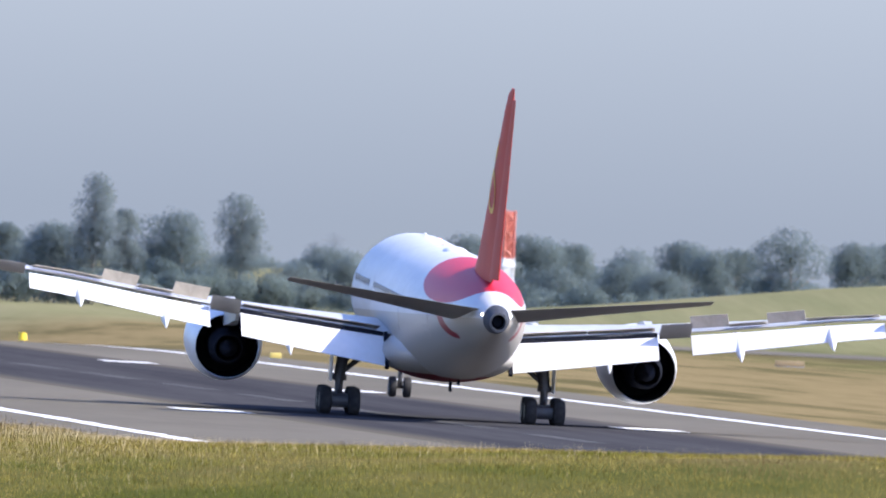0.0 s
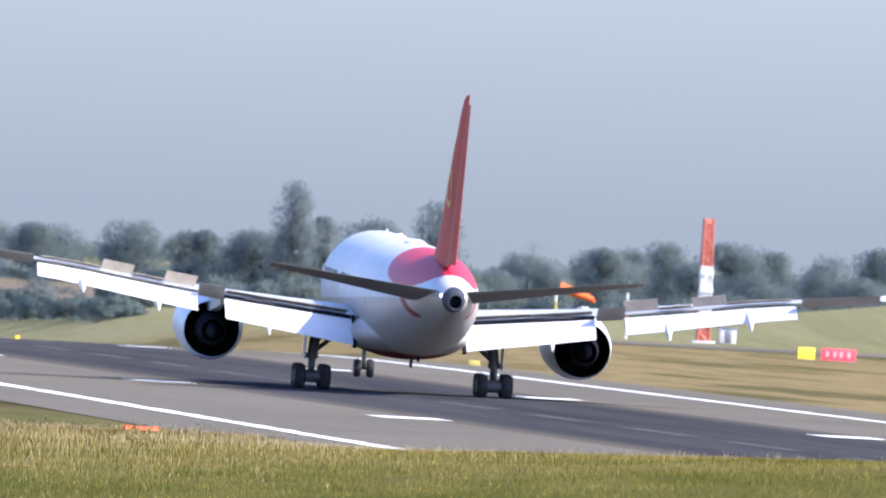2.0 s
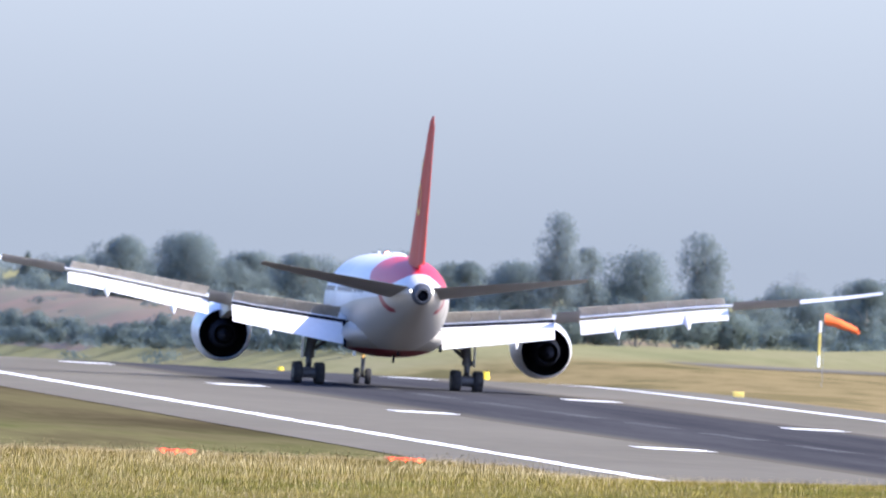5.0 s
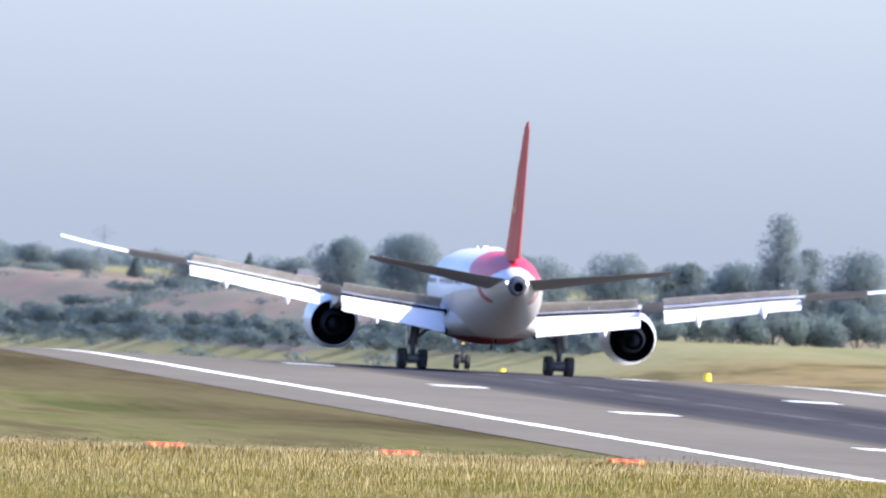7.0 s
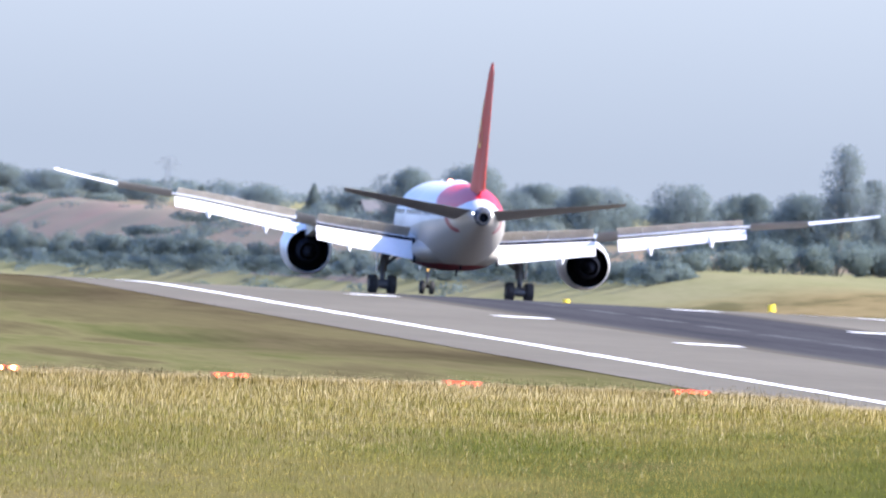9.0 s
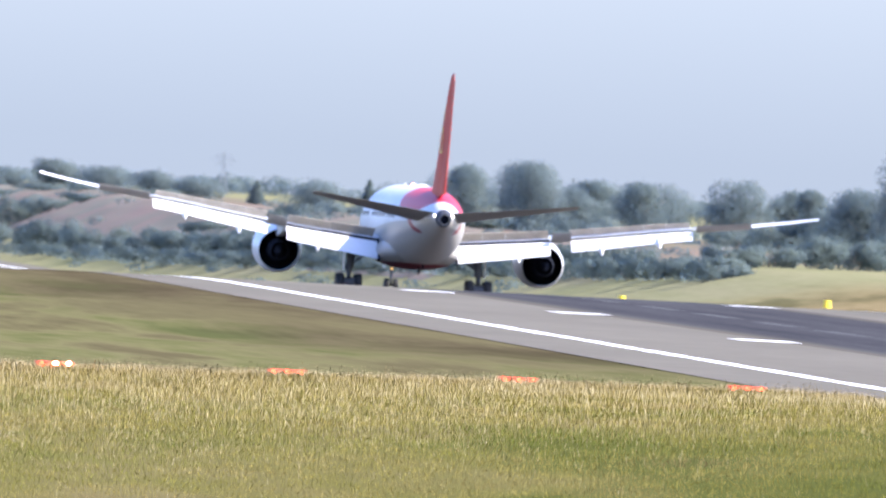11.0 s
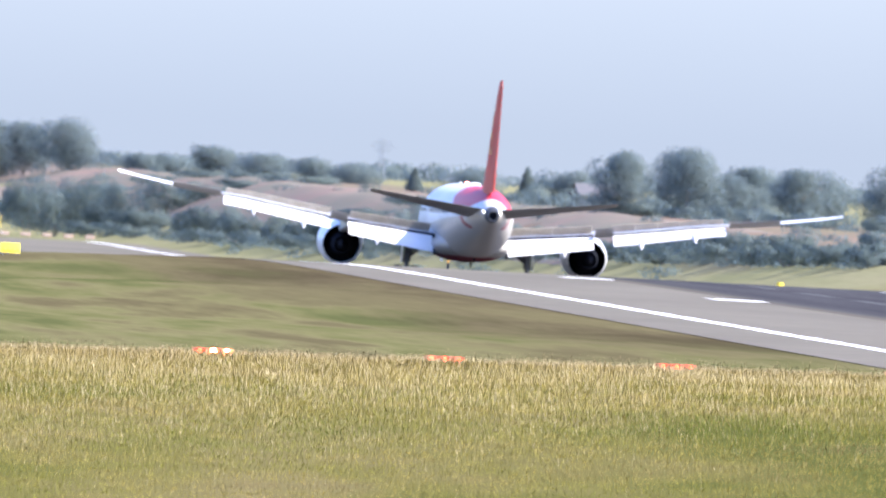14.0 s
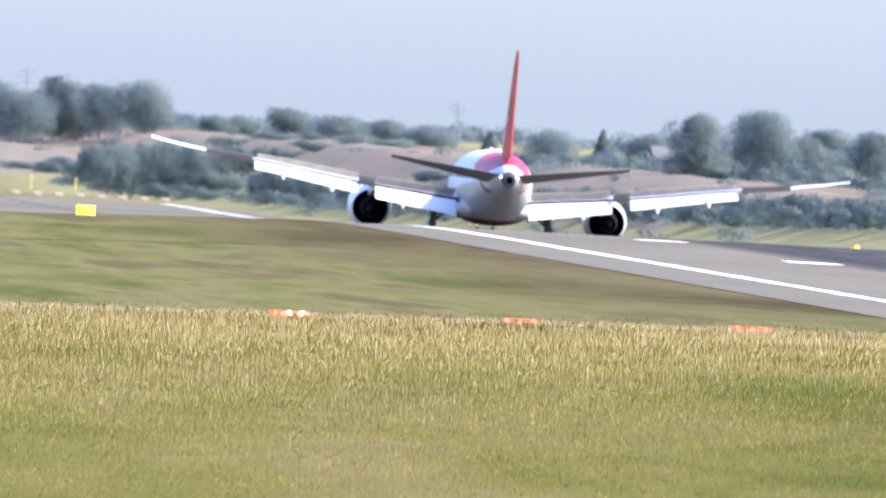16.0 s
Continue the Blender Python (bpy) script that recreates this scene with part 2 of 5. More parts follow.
def livery():
    """White fuselage colour, grey-beige on the lower half, with a red patch over the tail, a red sweep under it and a
    dark red keel.
    """
    m = material("fuselage_livery", (0.64, 0.645, 0.65), (0.53, 0.535, 0.54), 0.35, 0.42, fine=2.5, stretch=(1, 0.35, 1), spec=0.3)
    nt = m.node_tree
    N, L = nt.nodes, nt.links
    sep = N.new("ShaderNodeSeparateXYZ")
    L.new(N["Texture Coordinate"].outputs["Object"], sep.inputs[0])

    def calc(op, a, b=None, c=None):
        n = N.new("ShaderNodeMath")
        n.operation = op
        for i, v in enumerate((a, b, c)):
            if v is None:
                continue
            if isinstance(v, (int, float)):
                n.inputs[i].default_value = v
            else:
                L.new(v, n.inputs[i])
        return n.outputs[0]

    y, z = sep.outputs[1], sep.outputs[2]
    ax = N.new("ShaderNodeMath")
    ax.operation = "ABSOLUTE"
    L.new(sep.outputs[0], ax.inputs[0])

    def oval(cy, cz, ry, rz):
        a = calc("DIVIDE", calc("SUBTRACT", y, cy), ry)
        b = calc("DIVIDE", calc("SUBTRACT", z, cz), rz)
        return calc("ADD", calc("MULTIPLY", a, a), calc("MULTIPLY", b, b))

    patch = calc("LESS_THAN", oval(-17.6, 8.6, 8.0, 2.35), 1.0)
    ring = calc("MULTIPLY", calc("LESS_THAN", oval(-20.3, 6.1, 2.75, 1.4), 1.0), calc("GREATER_THAN", oval(-21.2, 6.42, 2.95, 1.5), 1.0))
    ring = calc("MULTIPLY", ring, calc("MULTIPLY", calc("LESS_THAN", z, 6.05), calc("GREATER_THAN", y, -20.8)))
    keel = calc("MULTIPLY", calc("LESS_THAN", z, 2.38), calc("GREATER_THAN", y, -9.5))
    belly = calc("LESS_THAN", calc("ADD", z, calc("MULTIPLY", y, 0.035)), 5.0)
    both = calc("MAXIMUM", calc("MAXIMUM", patch, ring), keel)
    shade = N.new("ShaderNodeMix")
    shade.data_type = "RGBA"
    L.new(calc("MAXIMUM", ring, keel), shade.inputs["Factor"])
    shade.inputs["A"].default_value = (0.5, 0.012, 0.03, 1)
    shade.inputs["B"].default_value = (0.24, 0.012, 0.02, 1)
    mix = N.new("ShaderNodeMix")
    mix.data_type = "RGBA"
    L.new(both, mix.inputs["Factor"])
    old = N["Color Ramp"].outputs[0]
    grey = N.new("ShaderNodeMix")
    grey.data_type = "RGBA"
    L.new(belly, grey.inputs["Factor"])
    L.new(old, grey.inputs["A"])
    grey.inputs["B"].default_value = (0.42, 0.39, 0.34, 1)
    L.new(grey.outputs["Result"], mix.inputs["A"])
    L.new(shade.outputs["Result"], mix.inputs["B"])
    L.new(mix.outputs["Result"], N["Principled BSDF"].inputs["Base Color"])
    return m


def rubbered_asphalt():
    """Asphalt darkened by tyre rubber, fading out to both sides of the wheel tracks."""
    m = material("rubbered_asphalt", (0.04, 0.04, 0.045), (0.068, 0.067, 0.07), 0.06, 0.95, stretch=(4, 0.12, 1), fine=0.8, spec=0.0)
    nt = m.node_tree
    N, L = nt.nodes, nt.links
    sep = N.new("ShaderNodeSeparateXYZ")
    L.new(N["Texture Coordinate"].outputs["Object"], sep.inputs[0])

    def calc(op, a, b):
        n = N.new("ShaderNodeMath")
        n.operation = op
        for i, v in enumerate((a, b)):
            if isinstance(v, (int, float)):
                n.inputs[i].default_value = v
            else:
                L.new(v, n.inputs[i])
        return n.outputs[0]

    off = calc("ABSOLUTE", calc("SUBTRACT", sep.outputs[0], 108.3), 0)
    edge = calc("SUBTRACT", off, calc("MULTIPLY", N["Noise Texture"].outputs[0], 2.5))
    ramp = N.new("ShaderNodeMapRange")
    ramp.interpolation_type = "SMOOTHSTEP"
    ramp.inputs["From Min"].default_value, ramp.inputs["From Max"].default_value = 7.2, 11.3
    L.new(edge, ramp.inputs[0])
    mix = N.new("ShaderNodeMix")
    mix.data_type = "RGBA"
    L.new(ramp.outputs[0], mix.inputs["Factor"])
    L.new(N["Color Ramp"].outputs[0], mix.inputs["A"])
    mix.inputs["B"].default_value = (0.13, 0.116, 0.09, 1)
    L.new(mix.outputs["Result"], N["Principled BSDF"].inputs["Base Color"])
    return m


RUBBER = rubbered_asphalt()


def smoke():
    """Thin pale smoke: mostly clear, a little white."""
    m = bpy.data.materials.new("tyre_smoke")
    m.use_nodes = True
    nt = m.node_tree
    clear = nt.nodes.new("ShaderNodeBsdfTransparent")
    haze = nt.nodes.new("ShaderNodeBsdfDiffuse")
    haze.inputs[0].default_value = (0.85, 0.85, 0.87, 1)
    mix = nt.nodes.new("ShaderNodeMixShader")
    tc = nt.nodes.new("ShaderNodeTexCoord")
    ns = nt.nodes.new("ShaderNodeTexNoise")
    ns.inputs["Scale"].default_value = 0.7
    rg = nt.nodes.new("ShaderNodeMapRange")
    rg.inputs["From Min"].default_value, rg.inputs["From Max"].default_value = 0.3, 0.75
    rg.inputs["To Min"].default_value, rg.inputs["To Max"].default_value = 0.05, 0.2
    nt.links.new(tc.outputs["Object"], ns.inputs["Vector"])
    nt.links.new(ns.outputs[0], rg.inputs[0])
    nt.links.new(rg.outputs[0], mix.inputs[0])
    nt.links.new(clear.outputs[0], mix.inputs[1])
    nt.links.new(haze.outputs[0], mix.inputs[2])
    nt.links.new(mix.outputs[0], nt.nodes["Material Output"].inputs[0])
    return m


SMOKE = smoke()
LIVERY = livery()
FIN_RED = material("red_fin_paint", (0.55, 0.032, 0.012), (0.46, 0.022, 0.012), 0.3, 0.5, fine=2.0, spec=0.2)


# ---------------------------------------------------------------- mesh helpers
def smooth(a, b, x):
    f = min(1.0, max(0.0, (x - a) / (b - a)))
    return f * f * (3 - 2 * f)


def along(table, v):
    """Smooth curve through (v, value) pairs."""
    xs = [p[0] for p in table]
    if v <= xs[0]:
        return table[0][1]
    if v >= xs[-1]:
        return table[-1][1]
    i = max(k for k in range(len(xs) - 1) if xs[k] <= v)
    n = len(table)

    def slope(k):
        if k == 0 or k == n - 1:
            j = min(max(k, 1), n - 1)
            return (table[j][1] - table[j - 1][1]) / (table[j][0] - table[j - 1][0])
        return (table[k + 1][1] - table[k - 1][1]) / (table[k + 1][0] - table[k - 1][0])

    (x0, y0), (x1, y1) = table[i], table[i + 1]
    h = x1 - x0
    s = (v - x0) / h
    return (2 * s**3 - 3 * s**2 + 1) * y0 + (s**3 - 2 * s**2 + s) * h * slope(i) + (3 * s**2 - 2 * s**3) * y1 + (s**3 - s**2) * h * slope(i + 1)


def mesh_of(name, verts, faces, mat, smooth_shade=False):
    me = bpy.data.meshes.new(name)
    me.from_pydata([tuple(v) for v in verts], [], faces)
    if mat:
        me.materials.append(mat)
    if smooth_shade:
        me.polygons.foreach_set("use_smooth", [True] * len(me.polygons))
    me.update()
    return me


def part(name, bm, mat, parent=None, label="", shade=True, m=None):
    """Links a bmesh as one mesh object under a thing or a part."""
    bmesh.ops.recalc_face_normals(bm, faces=bm.faces)
    me = bpy.data.meshes.new(name)
    bm.to_mesh(me)
    bm.free()
    me.materials.append(mat)
    if shade:
        me.polygons.foreach_set("use_smooth", [True] * len(me.polygons))
        me.set_sharp_from_angle(angle=radians(38))
    ob = new(name, me)
    if parent:
        ob.parent = parent
    if m:
        ob.matrix_basis = m
    if label:
        ob["label"] = label
    return ob


def empty(name, m=None, **tags):
    ob = new(name)
    ob.empty_display_size = 0.5
    if m:
        ob.matrix_basis = m
    return tagged(ob, **tags)


def loft(rings, cap=True, bm=None):
    """Skin over rings of equal length."""
    bm = bm or bmesh.new()
    rows = [[bm.verts.new(p) for p in r] for r in rings]
    n = len(rows[0])
    for a, b in zip(rows, rows[1:]):
        for i in range(n):
            bm.faces.new((a[i], a[(i + 1) % n], b[(i + 1) % n], b[i]))
    if cap:
        bm.faces.new(rows[0][::-1])
        bm.faces.new(rows[-1])
    return bm


def box(bm, lo, hi, bevel=0.0):
    x0, y0, z0 = lo
    x1, y1, z1 = hi
    v = [bm.verts.new(p) for p in ((x0, y0, z0), (x1, y0, z0), (x1, y1, z0), (x0, y1, z0), (x0, y0, z1), (x1, y0, z1), (x1, y1, z1), (x0, y1, z1))]
    fs = [bm.faces.new([v[i] for i in f]) for f in ((3, 2, 1, 0), (4, 5, 6, 7), (0, 1, 5, 4), (1, 2, 6, 5), (2, 3, 7, 6), (3, 0, 4, 7))]
    if bevel:
        es = list({e for f in fs for e in f.edges})
        bmesh.ops.bevel(bm, geom=es, offset=bevel, segments=2, affect="EDGES", profile=0.5)
    return bm


def tube(bm, a, b, r0, r1=None, n=10, cap=True):
    a, b = Vector(a), Vector(b)
    r1 = r0 if r1 is None else r1
    q = (b - a).to_track_quat("Z", "Y")
    rings = []
    for p, r in ((a, r0), (b, r1)):
        rings.append([p + q @ Vector((r * math.cos(t), r * math.sin(t), 0)) for t in (2 * math.pi * i / n for i in range(n))])
    return loft(rings, cap, bm)


def round_ring(y, zc, rx, rz, n=40, x=0.0):
    return [(x + rx * math.sin(t), y, zc + rz * math.cos(t)) for t in (2 * math.pi * i / n for i in range(n))]

# ---------------------------------------------------------------- ground
CENTRE = 107.0           # the runway's centreline
PROFILE = [(0, 0), (1400, 0), (1550, 0.0), (1604, -0.12), (1658, -0.42), (1700, -0.75), (1808, -1.9), (1897, -2.97), (1993, -3.9), (2150, -5.0), (2500, -6.6), (2950, -8.1), (3250, -8.5), (3450, -9.0), (3650, -8.6), (3950, -3.6), (4250, -1.5), (4900, -1.0)]
HILL = [(0, 0), (2000, 0), (2300, 0.4), (2600, 0.7), (3000, 0.8), (3400, 0.6), (4000, 0.0), (4900, -1.0)]
RIDGE = [(420, 3.0), (560, 4.2), (640, 3.4), (740, 2.2), (800, 1.45), (900, 0.5), (980, 0.0)]


def ground_height(x, y):
    base = along(PROFILE, y)
    k = smooth(137, 165, x)
    z = base * (1 - k) + along(HILL, y) * k
    z += 6.9 * math.exp(-((x - 262) / 45) ** 2 - ((y - 2130) / 60) ** 2)
    # the strip beside the runway falls away from it and swells a little
    away = max(0.0, 74 - x)
    z -= min(away, 120) * (0.011 + 0.014 * smooth(1100, 1500, y)) * smooth(300, 700, y)
    if x < 74:
        swell = math.sin(y / 46 + x / 31) * math.sin(x / 17 + 1.0) * 0.22 + noise.noise((x / 22, y / 75, 0)) * 0.3
        z += swell * smooth(0, 12, 74 - x) * smooth(980, 1080, y)
    # a low grass ridge beside the threshold
    z += along(RIDGE, y) * (math.exp(-((x - 70) / 25) ** 2) if x < 70 else 1 - smooth(70, 82, x)) * smooth(300, 420, y)
    # the bank that the camera stands on
    z += 7.5 * (1 - smooth(10, 300, math.hypot(x, y)))
    return z


def sheet(name, xs, ys, mat, lift=0.0, height=ground_height):
    verts = [(x, y, height(x, y) + lift) for y in ys for x in xs]
    n = len(xs)
    faces = [(j * n + i, j * n + i + 1, j * n + n + i + 1, j * n + n + i) for j in range(len(ys) - 1) for i in range(n - 1)]
    return new(name, mesh_of(name, verts, faces, mat, True))


def span(*pieces):
    out = []
    for a, b, s in pieces:
        out += list(np.arange(a, b, s))
    return [float(v) for v in out]


xs = span((-2600, -200, 300), (-200, 0, 25), (0, 78, 2), (78, 128, 8), (128, 180, 1.25), (180, 420, 10), (420, 800, 60), (800, 3200, 300)) + [3200.0]
ys = span((-3000, -300, 450), (-300, 500, 40), (500, 950, 25), (950, 1900, 8), (1900, 2700, 20), (2700, 3800, 20), (3800, 4900, 50)) + [4900.0]
ground = sheet("ground", xs, ys, MOWN, height=lambda x, y: ground_height(x, y) - (0.12 if 76.5 < x < 137.5 and 400 < y < 3290 else 0))
tagged(ground, "mown airfield grass, green and straw-coloured, rolling gently", "grass", kind="structure")


def runway_height(x, y):
    return along(PROFILE, y)


ry = span((420, 1300, 20), (1300, 2100, 8), (2100, 3300, 20))
runway = sheet("runway", [75.3, 82, 90, 100, 107, 114, 124, 132, 138.6], ry, ASPHALT, 0.03, runway_height)
tagged(runway, "long grey asphalt runway running over a low crest", "runway", kind="structure")
rubber = sheet("runway_rubber_band", [96.5, 100, 104, 108, 112, 116, 120.0], span((640, 1300, 20), (1300, 2300, 8)), RUBBER, 0.036, runway_height)
tagged(rubber, "dark tyre rubber deposited along the runway centre", "rubber mark", kind="structure")


def marking(name, x0, x1, y0, y1, mat, label, lift=0.045):
    yy = span((y0, y1, 4.0 if y1 - y0 > 100 else 1.5)) + [float(y1)]
    rows = []
    for y in yy:
        z = runway_height(0, y) + lift
        a, b = x0 + random.uniform(-0.12, 0.12), x1 + random.uniform(-0.15, 0.15)
        rows.append([(a, y, z), (b, y, z), (b, y, z - 0.006), (a, y, z - 0.006)])
    ob = part(name, loft(rows), mat, shade=False)
    return tagged(ob, label, "runway marking", kind="structure")


marking("edge_line", 81.45, 82.5, 430, 3280, MARKING, "white painted runway edge line")
marking("edge_line", 131.3, 132.35, 430, 3280, MARKING, "white painted runway edge line")
for y in (648, 803, 958, 1110, 1266, 1414, 1562):
    marking("touchdown_marking", 94.2, 97.4, y - 5, y + 5, MARKING, "white touchdown zone bar on the runway")
    marking("touchdown_marking", 117.0, 120.1, y + 14, y + 24, MARKING, "white touchdown zone bar on the runway")
for i in range(52):
    y = 640 + i * 50
    marking("centre_line_stripe", 106.4, 107.6, y, y + 30, MARKING_WORN, "worn white centreline stripe under tyre rubber")

# ---------------------------------------------------------------- airliner
plane = empty("airliner", label="white twin-engined airliner with a red fin, rolling out after landing", category="airliner")

# fuselage: station, centre height, half width, half height; nose forward is +y, the main wheels stand at 0
BODY = [(28.3, 4.25, 0.06, 0.06), (28.0, 4.27, 0.5, 0.5), (27.2, 4.38, 1.15, 1.15), (25.8, 4.62, 1.85, 1.85), (24.0, 4.9, 2.4, 2.45), (21.5, 5.1, 2.75, 2.85),
        (18.0, 5.2, 2.885, 2.97), (10.0, 5.2, 2.885, 2.98), (0.0, 5.2, 2.885, 2.98), (-7.0, 5.2, 2.885, 2.98), (-10.0, 5.27, 2.82, 2.88), (-13.0, 5.42, 2.62, 2.66),
        (-16.0, 5.62, 2.28, 2.32), (-19.0, 5.8, 1.83, 1.92), (-22.0, 5.92, 1.36, 1.48), (-24.6, 5.94, 0.93, 1.05), (-26.2, 5.92, 0.63, 0.68)]
stations = [(t, [along([(-b[0], b[k]) for b in BODY], -t) for k in (1, 2, 3)]) for t in
            [28.3, 28.15, 27.8, 27.2, 26.5, 25.8, 24.9, 24, 22.8, 21.5, 19.8, 18] + [16 - 2 * i for i in range(12)] + [-7, -8.5, -10, -11.5, -13, -14.5, -16, -17.5, -19, -20.5, -22, -23.3, -24.6, -25.4, -26.2]]
fuselage = part("fuselage", loft([round_ring(t, *v, n=48) for t, v in stations]), LIVERY, plane, "white fuselage, grey-beige below, with a red patch over the tail")
cone = loft([round_ring(-26.18, 5.91, 0.625, 0.675), round_ring(-26.9, 5.86, 0.53, 0.57), round_ring(-27.5, 5.82, 0.43, 0.46), round_ring(-27.52, 5.82, 0.33, 0.36), round_ring(-26.9, 5.84, 0.3, 0.32)], cap=False)
part("tail_cone", cone, TAIL_METAL, plane, "dark metal exhaust cone")
part("exhaust_plug", loft([round_ring(-26.8, 5.84, 0.31, 0.33), round_ring(-26.95, 5.84, 0.2, 0.22)]), DARK_AND_SHADE, plane)
FAIR = [(12.5, 3.2, 0.4, 0.2), (11.0, 3.1, 2.2, 0.9), (8.0, 3.15, 3.0, 1.25), (3.0, 3.2, 3.2, 1.35), (-2.0, 3.2, 3.2, 1.32), (-5.5, 3.25, 2.9, 1.1), (-8.0, 3.3, 2.2, 0.75), (-10.0, 3.3, 0.5, 0.2)]
part("belly_fairing", loft([round_ring(*f) for f in FAIR]), LIVERY, plane, "grey-beige belly fairing with a dark red keel")
for y, z in ((-8.5, 2.36), (-4.5, 1.9)):
    part("blade_antenna", box(bmesh.new(), (-0.06, y - 0.35, z - 0.35), (0.06, y + 0.2, z + 0.15), 0.03), DARK_AND_SHADE, plane)
for y in (14.0, 3.5):
    part("crown_antenna", box(bmesh.new(), (-0.05, y - 0.3, 8.0), (0.05, y + 0.2, 8.36), 0.03), WHITE, plane)
sat = bmesh.new()
loft([round_ring(y, 8.1, w, h, 20) for y, w, h in ((-4.2, 0.1, 0.05), (-3.8, 0.55, 0.22), (-2.6, 0.6, 0.26), (-1.8, 0.1, 0.05))], True, sat)
part("antenna_dome", sat, WHITE, plane)
beacon = bmesh.new()
bmesh.ops.create_uvsphere(beacon, u_segments=12, v_segments=8, radius=0.14)
part("beacon", beacon, BEACON, plane, "lit red beacon lamp", m=pose(0, 6.0, 8.22))
for x in (-0.55, 0.55):
    tl = bmesh.new()
    bmesh.ops.create_uvsphere(tl, u_segments=10, v_segments=6, radius=0.07)
    part("tail_lamp", tl, NAV_LAMP, plane, "lit white tail lamp", m=pose(x * 1.2, -26.05, 6.1))
# cabin windows, doors and cockpit panes
GLASS_DARK = material("dark_window", (0.22, 0.225, 0.24), (0.17, 0.17, 0.18), 1.0, 0.2)


def on_side(side, y, z, out=0.015):
    zc, rx, rz = [along([(-b[0], b[k]) for b in BODY], -y) for k in (1, 2, 3)]
    return side * (rx * math.sqrt(max(0.0, 1 - ((z - zc) / rz) ** 2)) + out)


window_me = None
for side in (-1, 1):
    for i in range(44):
        y = 19.0 - i * 0.72
        if abs(y - 9.6) < 0.8 or abs(y + 6.2) < 0.7:
            continue
        x = on_side(side, y, 5.85, -0.01)
        if window_me is None:
            wb = box(bmesh.new(), (-0.02, -0.14, -0.23), (0.03, 0.14, 0.23), 0.02)
            window_me = part("cabin_window", wb, GLASS_DARK, plane, m=pose(x, y, 5.85, 0, 0, 0))
            window_me = window_me.data
        else:
            w = new("cabin_window", window_me)
            w.parent = plane
            w.matrix_basis = pose(x, y, 5.85, 0, 0, 0 if side > 0 else 180)
    for y in (21.2, 9.6, -6.2, -15.2):
        rows = []
        for k in range(7):
            z = 4.45 + 1.9 * k / 6
            rows.append([(on_side(side, yy, z, o), yy, z) for yy, o in ((y - 0.55, 0.012), (y + 0.55, 0.012), (y + 0.55, -0.03), (y - 0.55, -0.03))])
        part("cabin_door", loft(rows), LIVERY, plane, shade=False)


def foil(le, te, x, z, thick, n=9, droop=0.0, tilt=0.0):
    """Closed aerofoil ring at span x."""
    up, low = [], []
    for i in range(n + 1):
        f = 0.5 - 0.5 * math.cos(math.pi * i / n)
        y = le + (te - le) * f
        h = thick * (1.48 * math.sqrt(f) - 0.63 * f - 1.76 * f**2 + 1.42 * f**3 - 0.51 * f**4) * 1.0 + 0.012
        bend = z - droop * f * f - tilt * (y - te)
        up.append((x, y, bend + h * 0.6))
        low.append((x, y, bend - h * 0.5))
    return up + low[::-1]


# span, leading edge, trailing edge, height of the trailing edge, thickness
WING = [(0.0, 10.6, -2.2, 3.75, 1.7), (2.9, 8.6, -2.2, 4.0, 1.45), (6.0, 6.5, -2.35, 4.32, 1.15), (9.75, 3.95, -2.6, 4.72, 0.9), (14.0, 1.1, -4.0, 5.3, 0.66), (18.3, -1.8, -5.45, 5.95, 0.46),
        (20.6, -3.35, -6.2, 6.22, 0.34), (24.6, -6.05, -7.95, 6.72, 0.18)]
TIP = [(24.6, -6.05, -7.95, 6.72, 0.22), (26.2, -7.4, -9.0, 6.98, 0.15), (27.6, -8.9, -10.05, 7.22, 0.1), (28.7, -10.3, -11.0, 7.44, 0.05), (29.3, -11.2, -11.45, 7.56, 0.03)]


def wing_at(col, x):
    return along([(w[0], w[col]) for w in WING], x)


